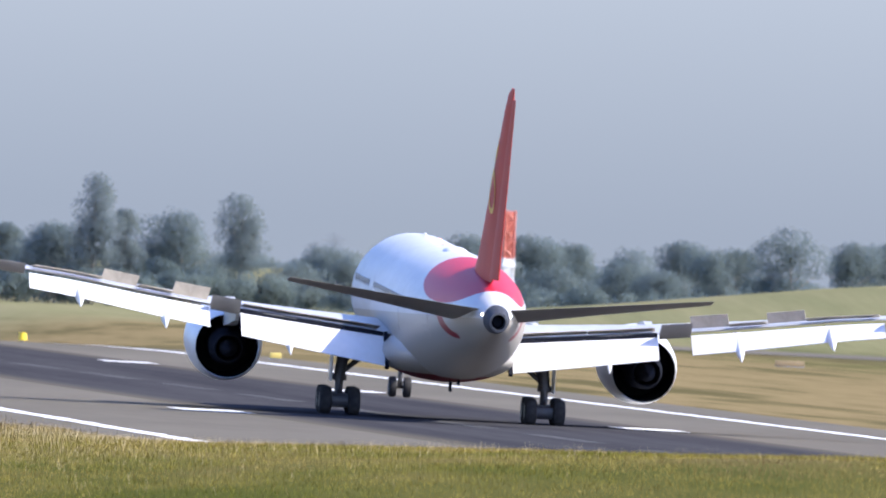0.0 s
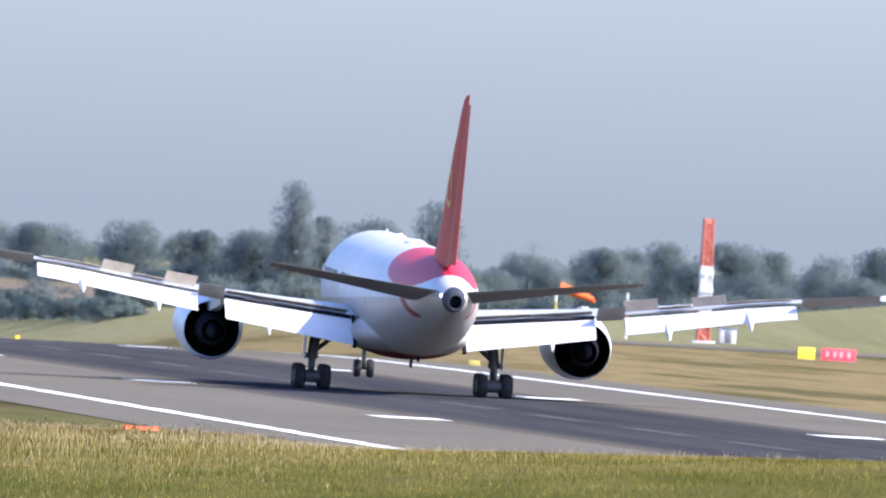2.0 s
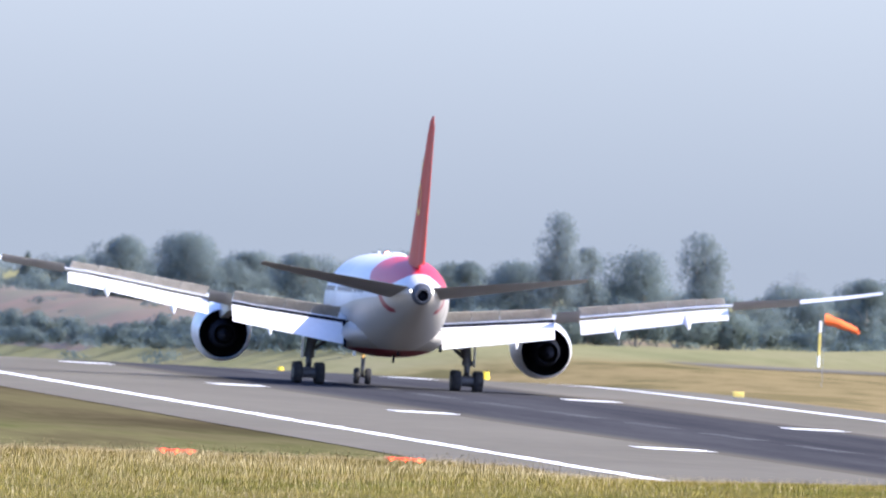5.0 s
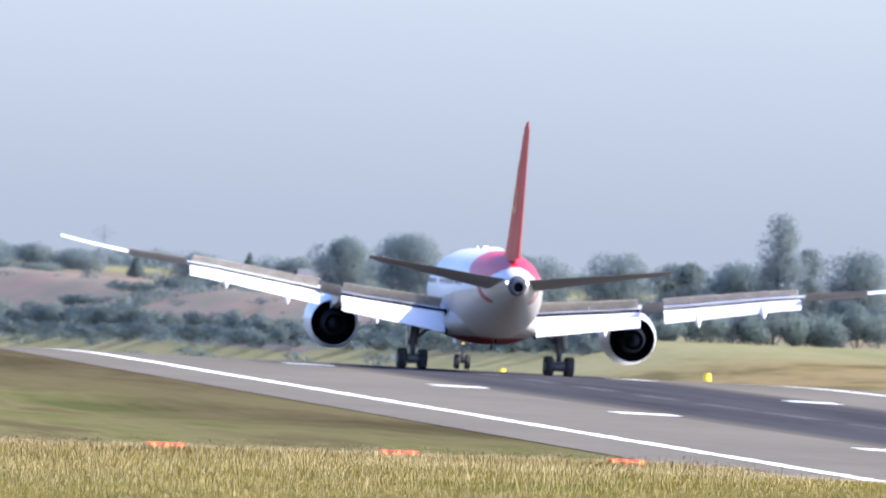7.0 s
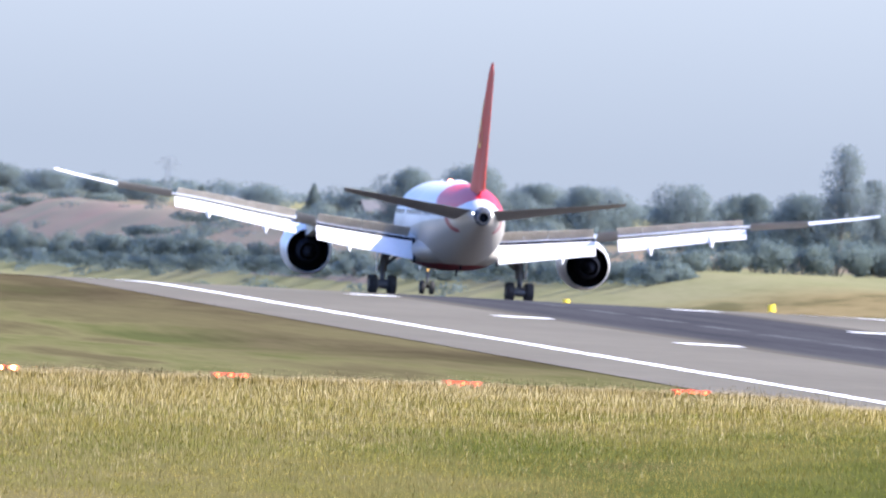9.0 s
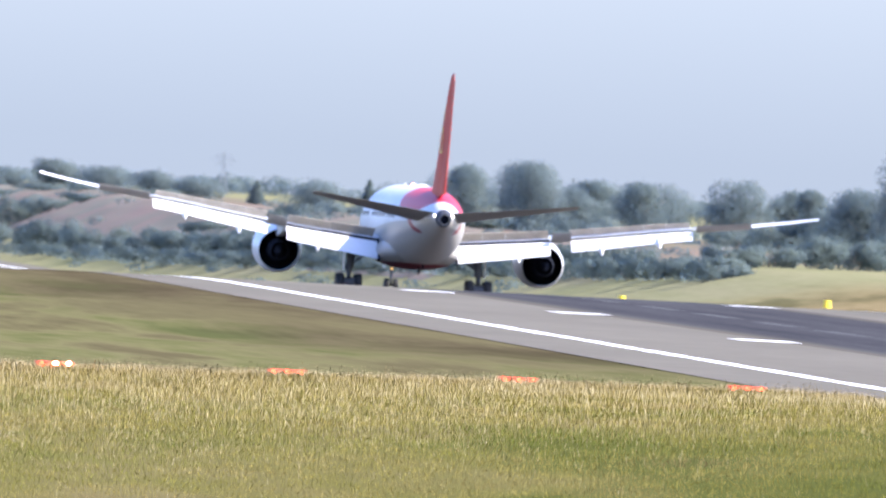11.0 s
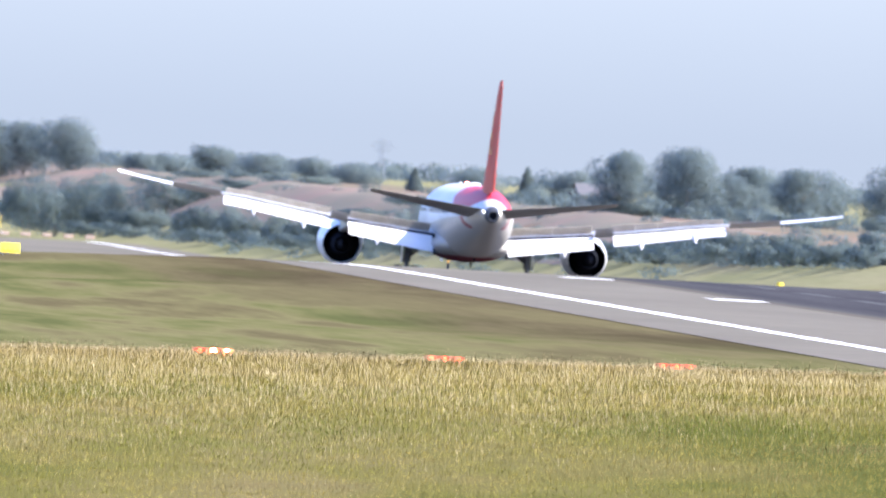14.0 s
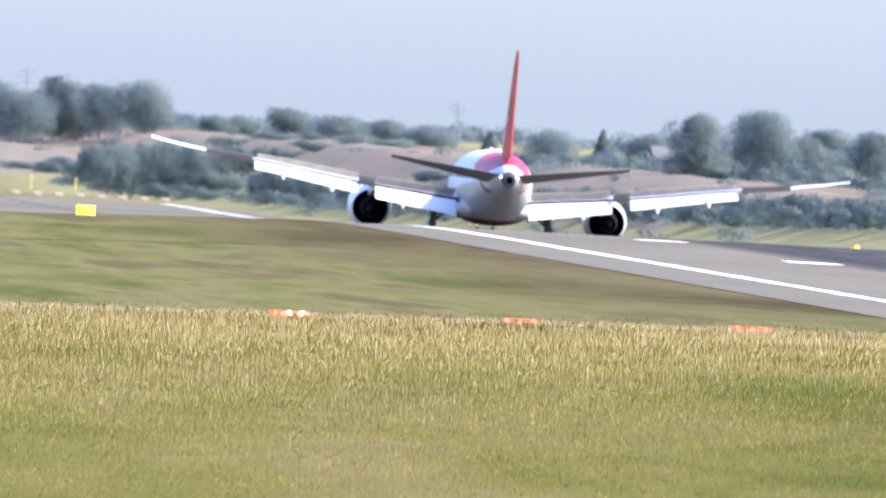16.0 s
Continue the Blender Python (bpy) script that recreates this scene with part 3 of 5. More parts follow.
spoilers = []
wheels = []
for side, word in ((-1, "left"), (1, "right")):
    s = side
    wing = part("wing", loft([foil(w[1], w[2] + 0.9, s * w[0], w[3], w[4]) for w in WING]), SKIN_GREY, plane, "grey painted swept wing")
    tip = part("wing_tip", loft([foil(w[1], w[2], s * w[0], w[3] + 0.05, w[4], droop=0.16) for w in TIP]), SKIN_WHITE, plane, "white raked wing tip")
    # drooped flaps and ailerons: span ends, chord back, drop, material
    for x0, x1, c0, c1, d0, d1, mat, name in ((3.05, 9.95, 2.0, 1.55, 1.3, 1.0, SKIN_WHITE, "flap"), (11.5, 20.35, 1.5, 1.05, 0.86, 0.66, SKIN_WHITE, "flap"),
                                              (10.02, 11.45, 1.0, 1.0, -0.5, -0.5, TAIL_GREY, "flaperon"), (20.6, 24.55, 0.85, 0.7, -0.3, -0.22, TAIL_GREY, "aileron")):
        rings = []
        for k in range(7):
            f = k / 6
            x = x0 + (x1 - x0) * f
            te, z = wing_at(2, x) + 0.68, wing_at(3, x) - (0.16 if mat == SKIN_WHITE else 0.02)
            c, d = c0 + (c1 - c0) * f, d0 + (d1 - d0) * f
            ring = []
            for fr in (0.0, 0.12, 0.4, 0.7, 1.0):
                ring.append((s * x, te - c * fr, z - d * (fr * 0.82 + 0.18 * fr * fr) + 0.06 * math.sin(math.pi * fr)))
            for fr in (1.0, 0.7, 0.4, 0.12):
                th = 0.3 * (1 - fr) ** 0.8 * (0.5 + 0.5 * min(1, fr / 0.12)) + 0.03
                ring.append((s * x, te - c * fr + 0.02 - th * 0.45, z - d * (fr * 0.82 + 0.18 * fr * fr) - th * 0.9))
            rings.append(ring)
        part(name, loft(rings), mat, plane, "lowered white flap" if mat == SKIN_WHITE else "grey control surface")
    # dark plate at the inner end of the inboard flap
    te, z = wing_at(2, 3.0) + 0.72, wing_at(3, 3.0) - 0.02
    part("flap_end_plate", loft([[(s * x, te + 0.1, z + 0.1), (s * x, te - 1.2, z - 0.78), (s * x, te - 2.05, z - 1.5), (s * x, te - 1.7, z - 1.62), (s * x, te - 0.4, z - 0.75)] for x in (2.86, 3.04)]), DARK_AND_SHADE, plane, "dark plate at the flap end", shade=False)
    # near-black strip added for the shade between wing and inboard flap
    for x0, x1 in ((3.05, 9.95),):
        rows = []
        for k in range(5):
            x = x0 + (x1 - x0) * k / 4
            y, z = wing_at(2, x) + 0.86, wing_at(3, x)
            rows.append([(s * x, y, z + 0.04), (s * x, y + 0.3, z + 0.04), (s * x, y + 0.3, z - 0.4), (s * x, y, z - 0.4)])
        part("slot_shade", loft(rows), DARK_AND_SHADE, plane, "near-black strip standing in for shade behind the wing", shade=False)
    # flap track fairings
    for x, ln, drop in ((7.6, 3.4, 1.5), (13.7, 3.0, 1.3), (17.9, 2.6, 1.12)):
        te, z = wing_at(2, x), wing_at(3, x)
        rings = [[(s * x + w * math.cos(a), y, zz + h * math.sin(a)) for a in (2 * math.pi * i / 12 for i in range(12))]
                 for y, zz, w, h in ((te + ln, z - 0.25, 0.05, 0.05), (te + ln * 0.6, z - 0.42, 0.24, 0.26), (te + 0.4, z - 0.6, 0.27, 0.36), (te - 0.6, z - drop * 0.8, 0.2, 0.28), (te - 1.5, z - drop - 0.12, 0.04, 0.05))]
        part("flap_fairing", loft(rings), SKIN_WHITE, plane, "white flap track fairing")
    # spoilers, hinged at their front edge; the last number is how far each is already up at touchdown
    for x0, x1, c, first in ((3.3, 4.95, 0.9, 9), (5.0, 6.65, 0.86, 9), (6.7, 8.3, 0.82, 9), (8.35, 9.9, 0.78, 9),
                             (11.6, 13.3, 0.62, 64), (13.35, 15.05, 0.58, 8), (15.1, 16.8, 0.54, 62), (16.85, 18.5, 0.5, 8), (18.55, 20.2, 0.46, 8)):
        a = Vector((s * x0, wing_at(2, x0) + 0.95 + c * 0.75, wing_at(3, x0) + 0.16))
        b = Vector((s * x1, wing_at(2, x1) + 0.95 + c * 0.75, wing_at(3, x1) + 0.16))
        ex = (b - a).normalized() * s
        ez = Vector((0, 0, 1))
        ey = ez.cross(ex).normalized()
        ez = ex.cross(ey).normalized()
        mid = (a + b) / 2
        base = Matrix((ex, ey, ez)).transposed().to_4x4()
        base.translation = mid
        ln = (b - a).length / 2 + 0.012
        sb = bmesh.new()
        loft([[(-ln, y, z) for y, z in ((0, 0.03), (-c, 0.025), (-c, 0.0), (0, -0.06))], [(ln, y, z) for y, z in ((0, 0.03), (-c, 0.025), (-c, 0.0), (0, -0.06))]], True, sb)
        sp = part("spoiler", sb, SPOILER_M, plane, "light grey raised spoiler panel", shade=False, m=base)
        spoilers.append((sp, base, first, 42 if x0 < 11 else 48))
    # engine
    ex, ez = s * 10.0, 2.72

    def tilted(y, rx, rz, n=40):
        return round_ring(y, ez + 0.05 * (y - 4.0), rx, rz, n, ex - s * 0.018 * (y - 4.0))

    cowl_out = [(9.6, 1.52, 1.5), (9.75, 1.66, 1.62), (9.4, 1.76, 1.74), (8.6, 1.84, 1.84), (7.2, 1.86, 1.87), (5.8, 1.78, 1.78), (4.6, 1.62, 1.62)]
    nac = loft([tilted(*c) for c in cowl_out], cap=False)
    # scalloped rear rim
    rim, inner = [], []
    for i in range(40):
        t = 2 * math.pi * i / 40
        dent = 0.16 if i % 2 else 0.0
        rim.append((ex + 1.52 * math.sin(t), 4.0 + dent, ez + 1.52 * math.cos(t)))
        inner.append((ex + 1.48 * math.sin(t), 4.02 + dent, ez + 1.48 * math.cos(t)))
    loft([tilted(4.6, 1.62, 1.62), rim], False, nac)
    nacelle = part("nacelle", nac, SKIN_WHITE, plane, "white engine nacelle with a scalloped rear rim")
    # duct and core carry the nacelle's inner shade as near-black colour
    part("bypass_duct", loft([inner, tilted(5.2, 1.5, 1.5), tilted(7.4, 1.5, 1.5), tilted(7.5, 0.9, 0.9)], cap=False), DARK_AND_SHADE, nacelle, "bypass duct lining, near-black for the shade inside")
    part("core_cowl", loft([tilted(y, r, r, 32) for y, r in ((7.5, 0.9), (5.5, 0.98), (4.0, 0.88), (2.9, 0.66), (2.92, 0.62), (3.6, 0.55))], cap=False), DARK_AND_SHADE, nacelle, "core cowl, near-black for the shade inside the nozzle")
    part("exhaust_plug", loft([tilted(y, r, r, 24) for y, r in ((4.0, 0.52), (3.0, 0.42), (2.3, 0.24), (1.9, 0.05))]), DARK_AND_SHADE, nacelle)
    part("fan", loft([tilted(8.4, 1.55, 1.55), tilted(8.5, 0.5, 0.5), tilted(9.0, 0.05, 0.05)]), DARK_AND_SHADE, nacelle, "dark fan disc")
    pyl = loft([[(ex - w, y, z0), (ex + w, y, z0), (ex + w * 0.8, y, z1), (ex - w * 0.8, y, z1)] for y, w, z0, z1 in ((8.4, 0.1, 4.4, 4.55), (6.6, 0.22, 4.0, 4.95), (4.0, 0.26, 3.7, 5.1), (1.5, 0.22, 3.9, 4.7), (-1.0, 0.08, 4.2, 4.6))])
    part("pylon", pyl, SKIN_GREY, plane, "grey engine pylon")
    # main gear: leg, side brace, bogie beam, four wheels, door
    gx = s * 4.9
    g = bmesh.new()
    tube(g, (gx - s * 0.25, 0.25, 3.9), (gx, 0.0, 1.75), 0.3, 0.27, 14)
    tube(g, (gx, 0, 1.75), (gx, 0, 0.7), 0.2, 0.19, 14)
    tube(g, (gx, 0, 1.9), (gx, 0, 1.6), 0.34, 0.34, 14)
    tube(g, (gx + 0.0, -0.28, 1.75), (gx, -0.45, 1.25), 0.06, 0.06, 8)
    tube(g, (gx, -0.45, 1.25), (gx, -0.2, 0.8), 0.06, 0.06, 8)
    leg = part("main_gear_leg", g, GEAR_METAL, plane, "grey steel main landing gear leg")
    g = bmesh.new()
    tube(g, (gx, 0.1, 1.9), (gx - s * 1.55, 0.2, 3.2), 0.13, 0.12, 10)
    tube(g, (gx - s * 0.1, 0.4, 2.2), (gx - s * 1.0, 1.6, 3.4), 0.1, 0.1, 10)
    part("side_brace", g, GEAR_METAL, leg)
    g = bmesh.new()
    tube(g, (gx, -0.85, 0.64), (gx, 0.85, 0.64), 0.15, 0.15, 12)
    for y in (-0.73, 0.73):
        tube(g, (gx - 0.75, y, 0.64), (gx + 0.75, y, 0.64), 0.11, 0.11, 12)
    for y in (-0.73, 0.73):
        tube(g, (gx - 0.42, y, 0.66), (gx + 0.42, y, 0.66), 0.33, 0.33, 16)
    part("bogie_beam", g, GEAR_METAL, leg, "dark bogie beam with brake packs")
    for y in (-0.73, 0.73):
        for dx in (-0.68, 0.68):
            wheels.append((leg, gx + dx, y, 0.66, 0.66, 0.29))
    g = box(bmesh.new(), (gx + s * 0.42 - 0.03, -0.55, 1.55), (gx + s * 0.42 + 0.03, 0.75, 3.6), 0.02)
    part("gear_door", g, SKIN_WHITE, leg, "white gear door", m=pose(0, 0, 0))
    # tailplane
    ST = [(0.5, -19.2, -25.0, 6.3, 0.8), (1.6, -20.0, -25.4, 6.42, 0.7), (5.5, -22.9, -26.6, 6.88, 0.34), (9.0, -25.5, -27.7, 7.3, 0.2), (9.9, -26.5, -28.2, 7.4, 0.08)]
    part("tailplane", loft([foil(w[1], w[2], s * w[0], w[3], w[4], tilt=0.14) for w in ST]), TAIL_GREY, plane, "grey tailplane")

# wheels share one shape
tyre_profile = [(-0.25, 0.36), (-0.25, 0.5), (-0.21, 0.6), (-0.12, 0.64), (0.12, 0.64), (0.21, 0.6), (0.25, 0.5), (0.25, 0.36)]
wheel_src = {}


def wheel(parent, x, y, z, r, half):
    k = r / 0.64
    if (r, half) not in wheel_src:
        bm = loft([[(px * half / 0.25, pr * k * math.cos(a), pr * k * math.sin(a)) for a in (2 * math.pi * i / 28 for i in range(28))] for px, pr in tyre_profile], cap=False)
        rim_bm = loft([[(px * half / 0.25, pr * k * math.cos(a), pr * k * math.sin(a)) for a in (2 * math.pi * i / 28 for i in range(28))] for px, pr in ((-0.24, 0.365), (-0.15, 0.3), (-0.17, 0.12), (0.17, 0.12), (0.15, 0.3), (0.24, 0.365))])
        w = part("wheel", bm, TYRE, parent, "black rubber aircraft tyre", m=pose(x, y, z))
        rim_ob = part("rim", rim_bm, GEAR_METAL, w, "grey metal rim")
        wheel_src[(r, half)] = (w, rim_ob)
        return
    w0, r0 = wheel_src[(r, half)]
    w = new("wheel", w0.data)
    w.parent, w["label"] = parent, "black rubber aircraft tyre"
    w.matrix_basis = pose(x, y, z)
    ri = new("rim", r0.data)
    ri.parent, ri["label"] = w, "grey metal rim"


for a in wheels:
    wheel(*a)
g = bmesh.new()
tube(g, (0, 22.8, 2.9), (0, 22.8, 0.5), 0.14, 0.11, 12)
tube(g, (0, 22.8, 1.5), (0, 24.3, 2.7), 0.08, 0.08, 10)
tube(g, (-0.45, 22.8, 0.5), (0.45, 22.8, 0.5), 0.08, 0.08, 10)
nose_leg = part("nose_gear_leg", g, GEAR_METAL, plane, "grey steel nose landing gear leg")
for dx in (-0.36, 0.36):
    wheel(nose_leg, dx, 22.8, 0.5, 0.5, 0.19)
for sx in (-1, 1):
    part("gear_door", box(bmesh.new(), (sx * 0.55 - 0.02, 22.2, 1.75), (sx * 0.55 + 0.02, 24.2, 2.6), 0.015), SKIN_WHITE, nose_leg, "white gear door")
ll = bmesh.new()
bmesh.ops.create_uvsphere(ll, u_segments=10, v_segments=6, radius=0.1)
part("taxi_lamp", ll, LAMP_AMBER, nose_leg, "lit lamp on the nose gear", m=pose(0, 22.6, 1.75))


# fin: a lofted swept blade with a separate rudder
def blade(rows):
    rings = []
    for z, le, te, th in rows:
        th *= 0.72
        pts = [(0, 0), (0.06, 0.55), (0.2, 0.9), (0.4, 1.0), (0.7, 0.65), (1.0, 0.08)]
        ring = [(th * h, le + (te - le) * f, z) for f, h in pts] + [(-th * h, le + (te - le) * f, z) for f, h in pts[:0:-1]]
        rings.append(ring)
    return loft(rings)


fin = part("fin", blade([(7.5, -14.4, -23.0, 0.5), (8.4, -16.4, -23.3, 0.44), (9.2, -17.5, -23.7, 0.42), (12.5, -21.6, -25.6, 0.33), (15.6, -25.1, -27.5, 0.24), (16.4, -26.2, -28.1, 0.18), (16.7, -27.1, -28.3, 0.08)]), FIN_RED, plane, "red painted fin")
part("rudder", blade([(7.7, -23.04, -26.0, 0.3), (9.2, -23.74, -26.5, 0.25), (12.5, -25.64, -27.9, 0.18), (16.2, -27.95, -29.2, 0.08)]), FIN_RED, fin, "orange-red rudder")


def ribbon(points, half, thick, out):
    """A flat painted stripe lying on the fin's side, given in (y, z)."""
    rings = []
    for k, (y, z) in enumerate(points):
        a, b = points[max(0, k - 1)], points[min(len(points) - 1, k + 1)]
        d = Vector((b[0] - a[0], b[1] - a[1])).normalized()
        n = Vector((-d.y, d.x)) * half
        x = out(y, z)
        rings.append([(x, y - n.x, z - n.y), (x, y + n.x, z + n.y), (x * (1 + thick), y + n.x, z + n.y), (x * (1 + thick), y - n.x, z - n.y)])
    return loft(rings)


def fin_side(sx):
    def out(y, z):
        le, te = along([(7.5, -14.4), (9.2, -17.5), (12.5, -21.6), (15.6, -25.1)], z), along([(7.5, -23.0), (9.2, -23.7), (12.5, -25.6), (15.6, -27.5)], z)
        th = along([(7.5, 0.5), (9.2, 0.42), (12.5, 0.33), (15.6, 0.24)], z)
        f = min(1.0, max(0.0, (y - le) / (te - le)))
        return sx * (0.72 * th * along([(0, 0), (0.06, 0.55), (0.2, 0.9), (0.4, 1.0), (0.7, 0.65), (1.0, 0.08)], f) + 0.02)
    return out


for sx in (-1, 1):
    ring_pts = [(-22.7 + 0.9 * math.sin(a), 11.8 + 1.0 * math.cos(a)) for a in (0.5 + 5.6 * i / 30 for i in range(31))]
    part("emblem", ribbon(ring_pts, 0.12, 0.03, fin_side(sx)), EMBLEM, fin, "yellow painted swirl emblem", shade=False)
    wave = [(-23.2 - 0.1 * i + 0.4 * math.sin(i * 0.8), 13.0 + 0.14 * i) for i in range(11)]
    part("emblem", ribbon(wave, 0.14, 0.03, fin_side(sx)), EMBLEM, fin, "yellow painted swirl emblem", shade=False)

# ---------------------------------------------------------------- trees and bushes
def leaf_mesh(name, lobes, count, size, mat, rng, crown=None):
    """Many small leaf clumps, as bent quads, gathered in uneven lobes."""
    vol = np.array([l[3] * l[4] * l[5] for l in lobes]) ** 0.67
    pick = rng.choice(len(lobes), count, p=vol / vol.sum())
    L = np.array(lobes)[pick]
    d = rng.normal(size=(count, 3))
    d /= np.linalg.norm(d, axis=1)[:, None]
    r = rng.uniform(0.35, 1.0, (count, 1)) ** 0.5 * rng.uniform(0.94, 1.08, (count, 1))
    c = L[:, :3] + d * r * L[:, 3:6]
    nrm = d + rng.normal(size=(count, 3)) * 0.55
    nrm /= np.linalg.norm(nrm, axis=1)[:, None]
    a = np.cross(nrm, rng.normal(size=(count, 3)))
    a /= np.linalg.norm(a, axis=1)[:, None]
    b = np.cross(nrm, a)
    s = size * rng.uniform(0.55, 1.3, (count, 1))
    v = np.stack([c - a * s, c - b * s * 0.7 + nrm * s * 0.15, c + a * s, c + b * s * 0.7 + nrm * s * 0.15], 1).reshape(-1, 3)
    f = np.arange(count * 4).reshape(-1, 4)
    me = bpy.data.meshes.new(name)
    me.from_pydata(v.tolist(), [], f.tolist())
    me.materials.append(mat)
    me.update()
    # soft shading: the clumps take the crown's outward direction
    out = d
    if crown:
        out = (c - np.array((0, 0, crown[1] * 0.45))) / np.array((crown[0], crown[0], crown[1] * 0.55))
        out /= np.linalg.norm(out, axis=1)[:, None] + 1e-6
    nv = np.repeat(d * 0.4 + out * 0.55 + nrm * 0.12 + np.array((0, 0, 0.2)), 4, 0)
    nv /= np.linalg.norm(nv, axis=1)[:, None]
    me.normals_split_custom_set_from_vertices(nv.tolist())
    return me


def tree(x, y, top, width, sort, i):
    rng = np.random.default_rng(100 + i)
    base = ground_height(x, y) - 0.1
    h = max(3.0, top - base)
    words = {"oak": "broad dark green broadleaf tree in summer leaf", "tall": "tall loose-crowned grey-green willow tree", "fir": "narrow dark conifer tree"}[sort]
    t = empty("tree", pose(x, y, base), label=words, category="tree", group="trees behind the airfield")
    w = width / 2 * (1.35 if sort == "tall" else 1.45 if y > 3900 else 1.25)
    lobes = []
    if sort == "fir":
        for k in range(9):
            f = k / 8
            lobes.append((rng.uniform(-0.1, 0.1), rng.uniform(-0.1, 0.1), h * (0.12 + 0.84 * f), w * (1.05 - 0.9 * f) + 0.15, w * (1.05 - 0.9 * f) + 0.15, h * 0.09))
    else:
        low = 0.06 if sort == "oak" else 0.1
        n = 18 if sort == "oak" else 26
        for k in range(n):
            f = rng.uniform(0, 1)
            z = h * (low + 0.1 + (0.84 - low) * f)
            prof = math.sin(math.pi * min(1, 0.16 + 0.8 * f)) ** 0.6
            a, rr = rng.uniform(0, 6.28), w * prof * rng.uniform(0.2, 0.72)
            s = w * rng.uniform(0.3, 0.5) if sort == "oak" else w * rng.uniform(0.34, 0.62)
            lobes.append((rr * math.cos(a), rr * math.sin(a), min(z, h - s * 0.8), s, s, s * rng.uniform(0.7, 1.0)))
        lobes.append((0, 0, h * (low + 0.35), w * 0.6, w * 0.6, h * 0.3))
        lobes.append((rng.uniform(-0.2, 0.2) * w, 0, h - w * 0.34, w * 0.36, w * 0.36, w * 0.36))
    count = int(min(13000, 1800 + 115 * h * width))
    crown = new("crown", leaf_mesh("crown", lobes, count, 0.09 + 0.000024 * y, HAZED_LEAF_COOL if sort == "tall" else HAZED_LEAF, rng, (w, h)))
    crown.parent = t
    bm = bmesh.new()
    tr = 0.02 * h
    tube(bm, (0, 0, -0.3), (0.05 * w, 0, h * 0.4), tr, tr * 0.7, 9)
    tube(bm, (0.05 * w, 0, h * 0.4), (0, 0, h * 0.8), tr * 0.7, tr * 0.2, 8)
    for k in range(5):
        a = k * 1.3 + rng.uniform(0, 0.6)
        z = h * rng.uniform(0.25, 0.5)
        tube(bm, (0.03 * w, 0, z), (w * 0.62 * math.cos(a), w * 0.62 * math.sin(a), z + h * 0.22), tr * 0.4, tr * 0.12, 6)
    part("trunk", bm, BARK, t)


def bush(x, y, top, width, i, most=6.0):
    rng = np.random.default_rng(700 + i)
    base = ground_height(x, y) - 0.1
    h = min(most, max(1.6, top - base))
    t = empty("bush", pose(x, y, base), label="dense dark green bush at the field edge", category="bush", group="bushes at the field edge")
    w = width / 2
    lobes = [(rng.uniform(-0.85, 0.85) * w, rng.uniform(-0.5, 0.5) * w, h * rng.uniform(0.25, 0.68), w * rng.uniform(0.28, 0.5), w * 0.4, h * rng.uniform(0.24, 0.36)) for k in range(13)]
    crown = new("crown", leaf_mesh("crown", lobes, int(min(4200, 600 + 90 * h * width)), 0.2, HAZED_LEAF_BUSH, rng, (w, h)))
    crown.parent = t
    bm = bmesh.new()
    for k in range(4):
        a = k * 1.6
        tube(bm, (0.1 * math.cos(a), 0.1 * math.sin(a), -0.2), (w * 0.5 * math.cos(a), w * 0.4 * math.sin(a), h * 0.6), 0.09, 0.03, 6)
    part("stem", bm, BARK, t)


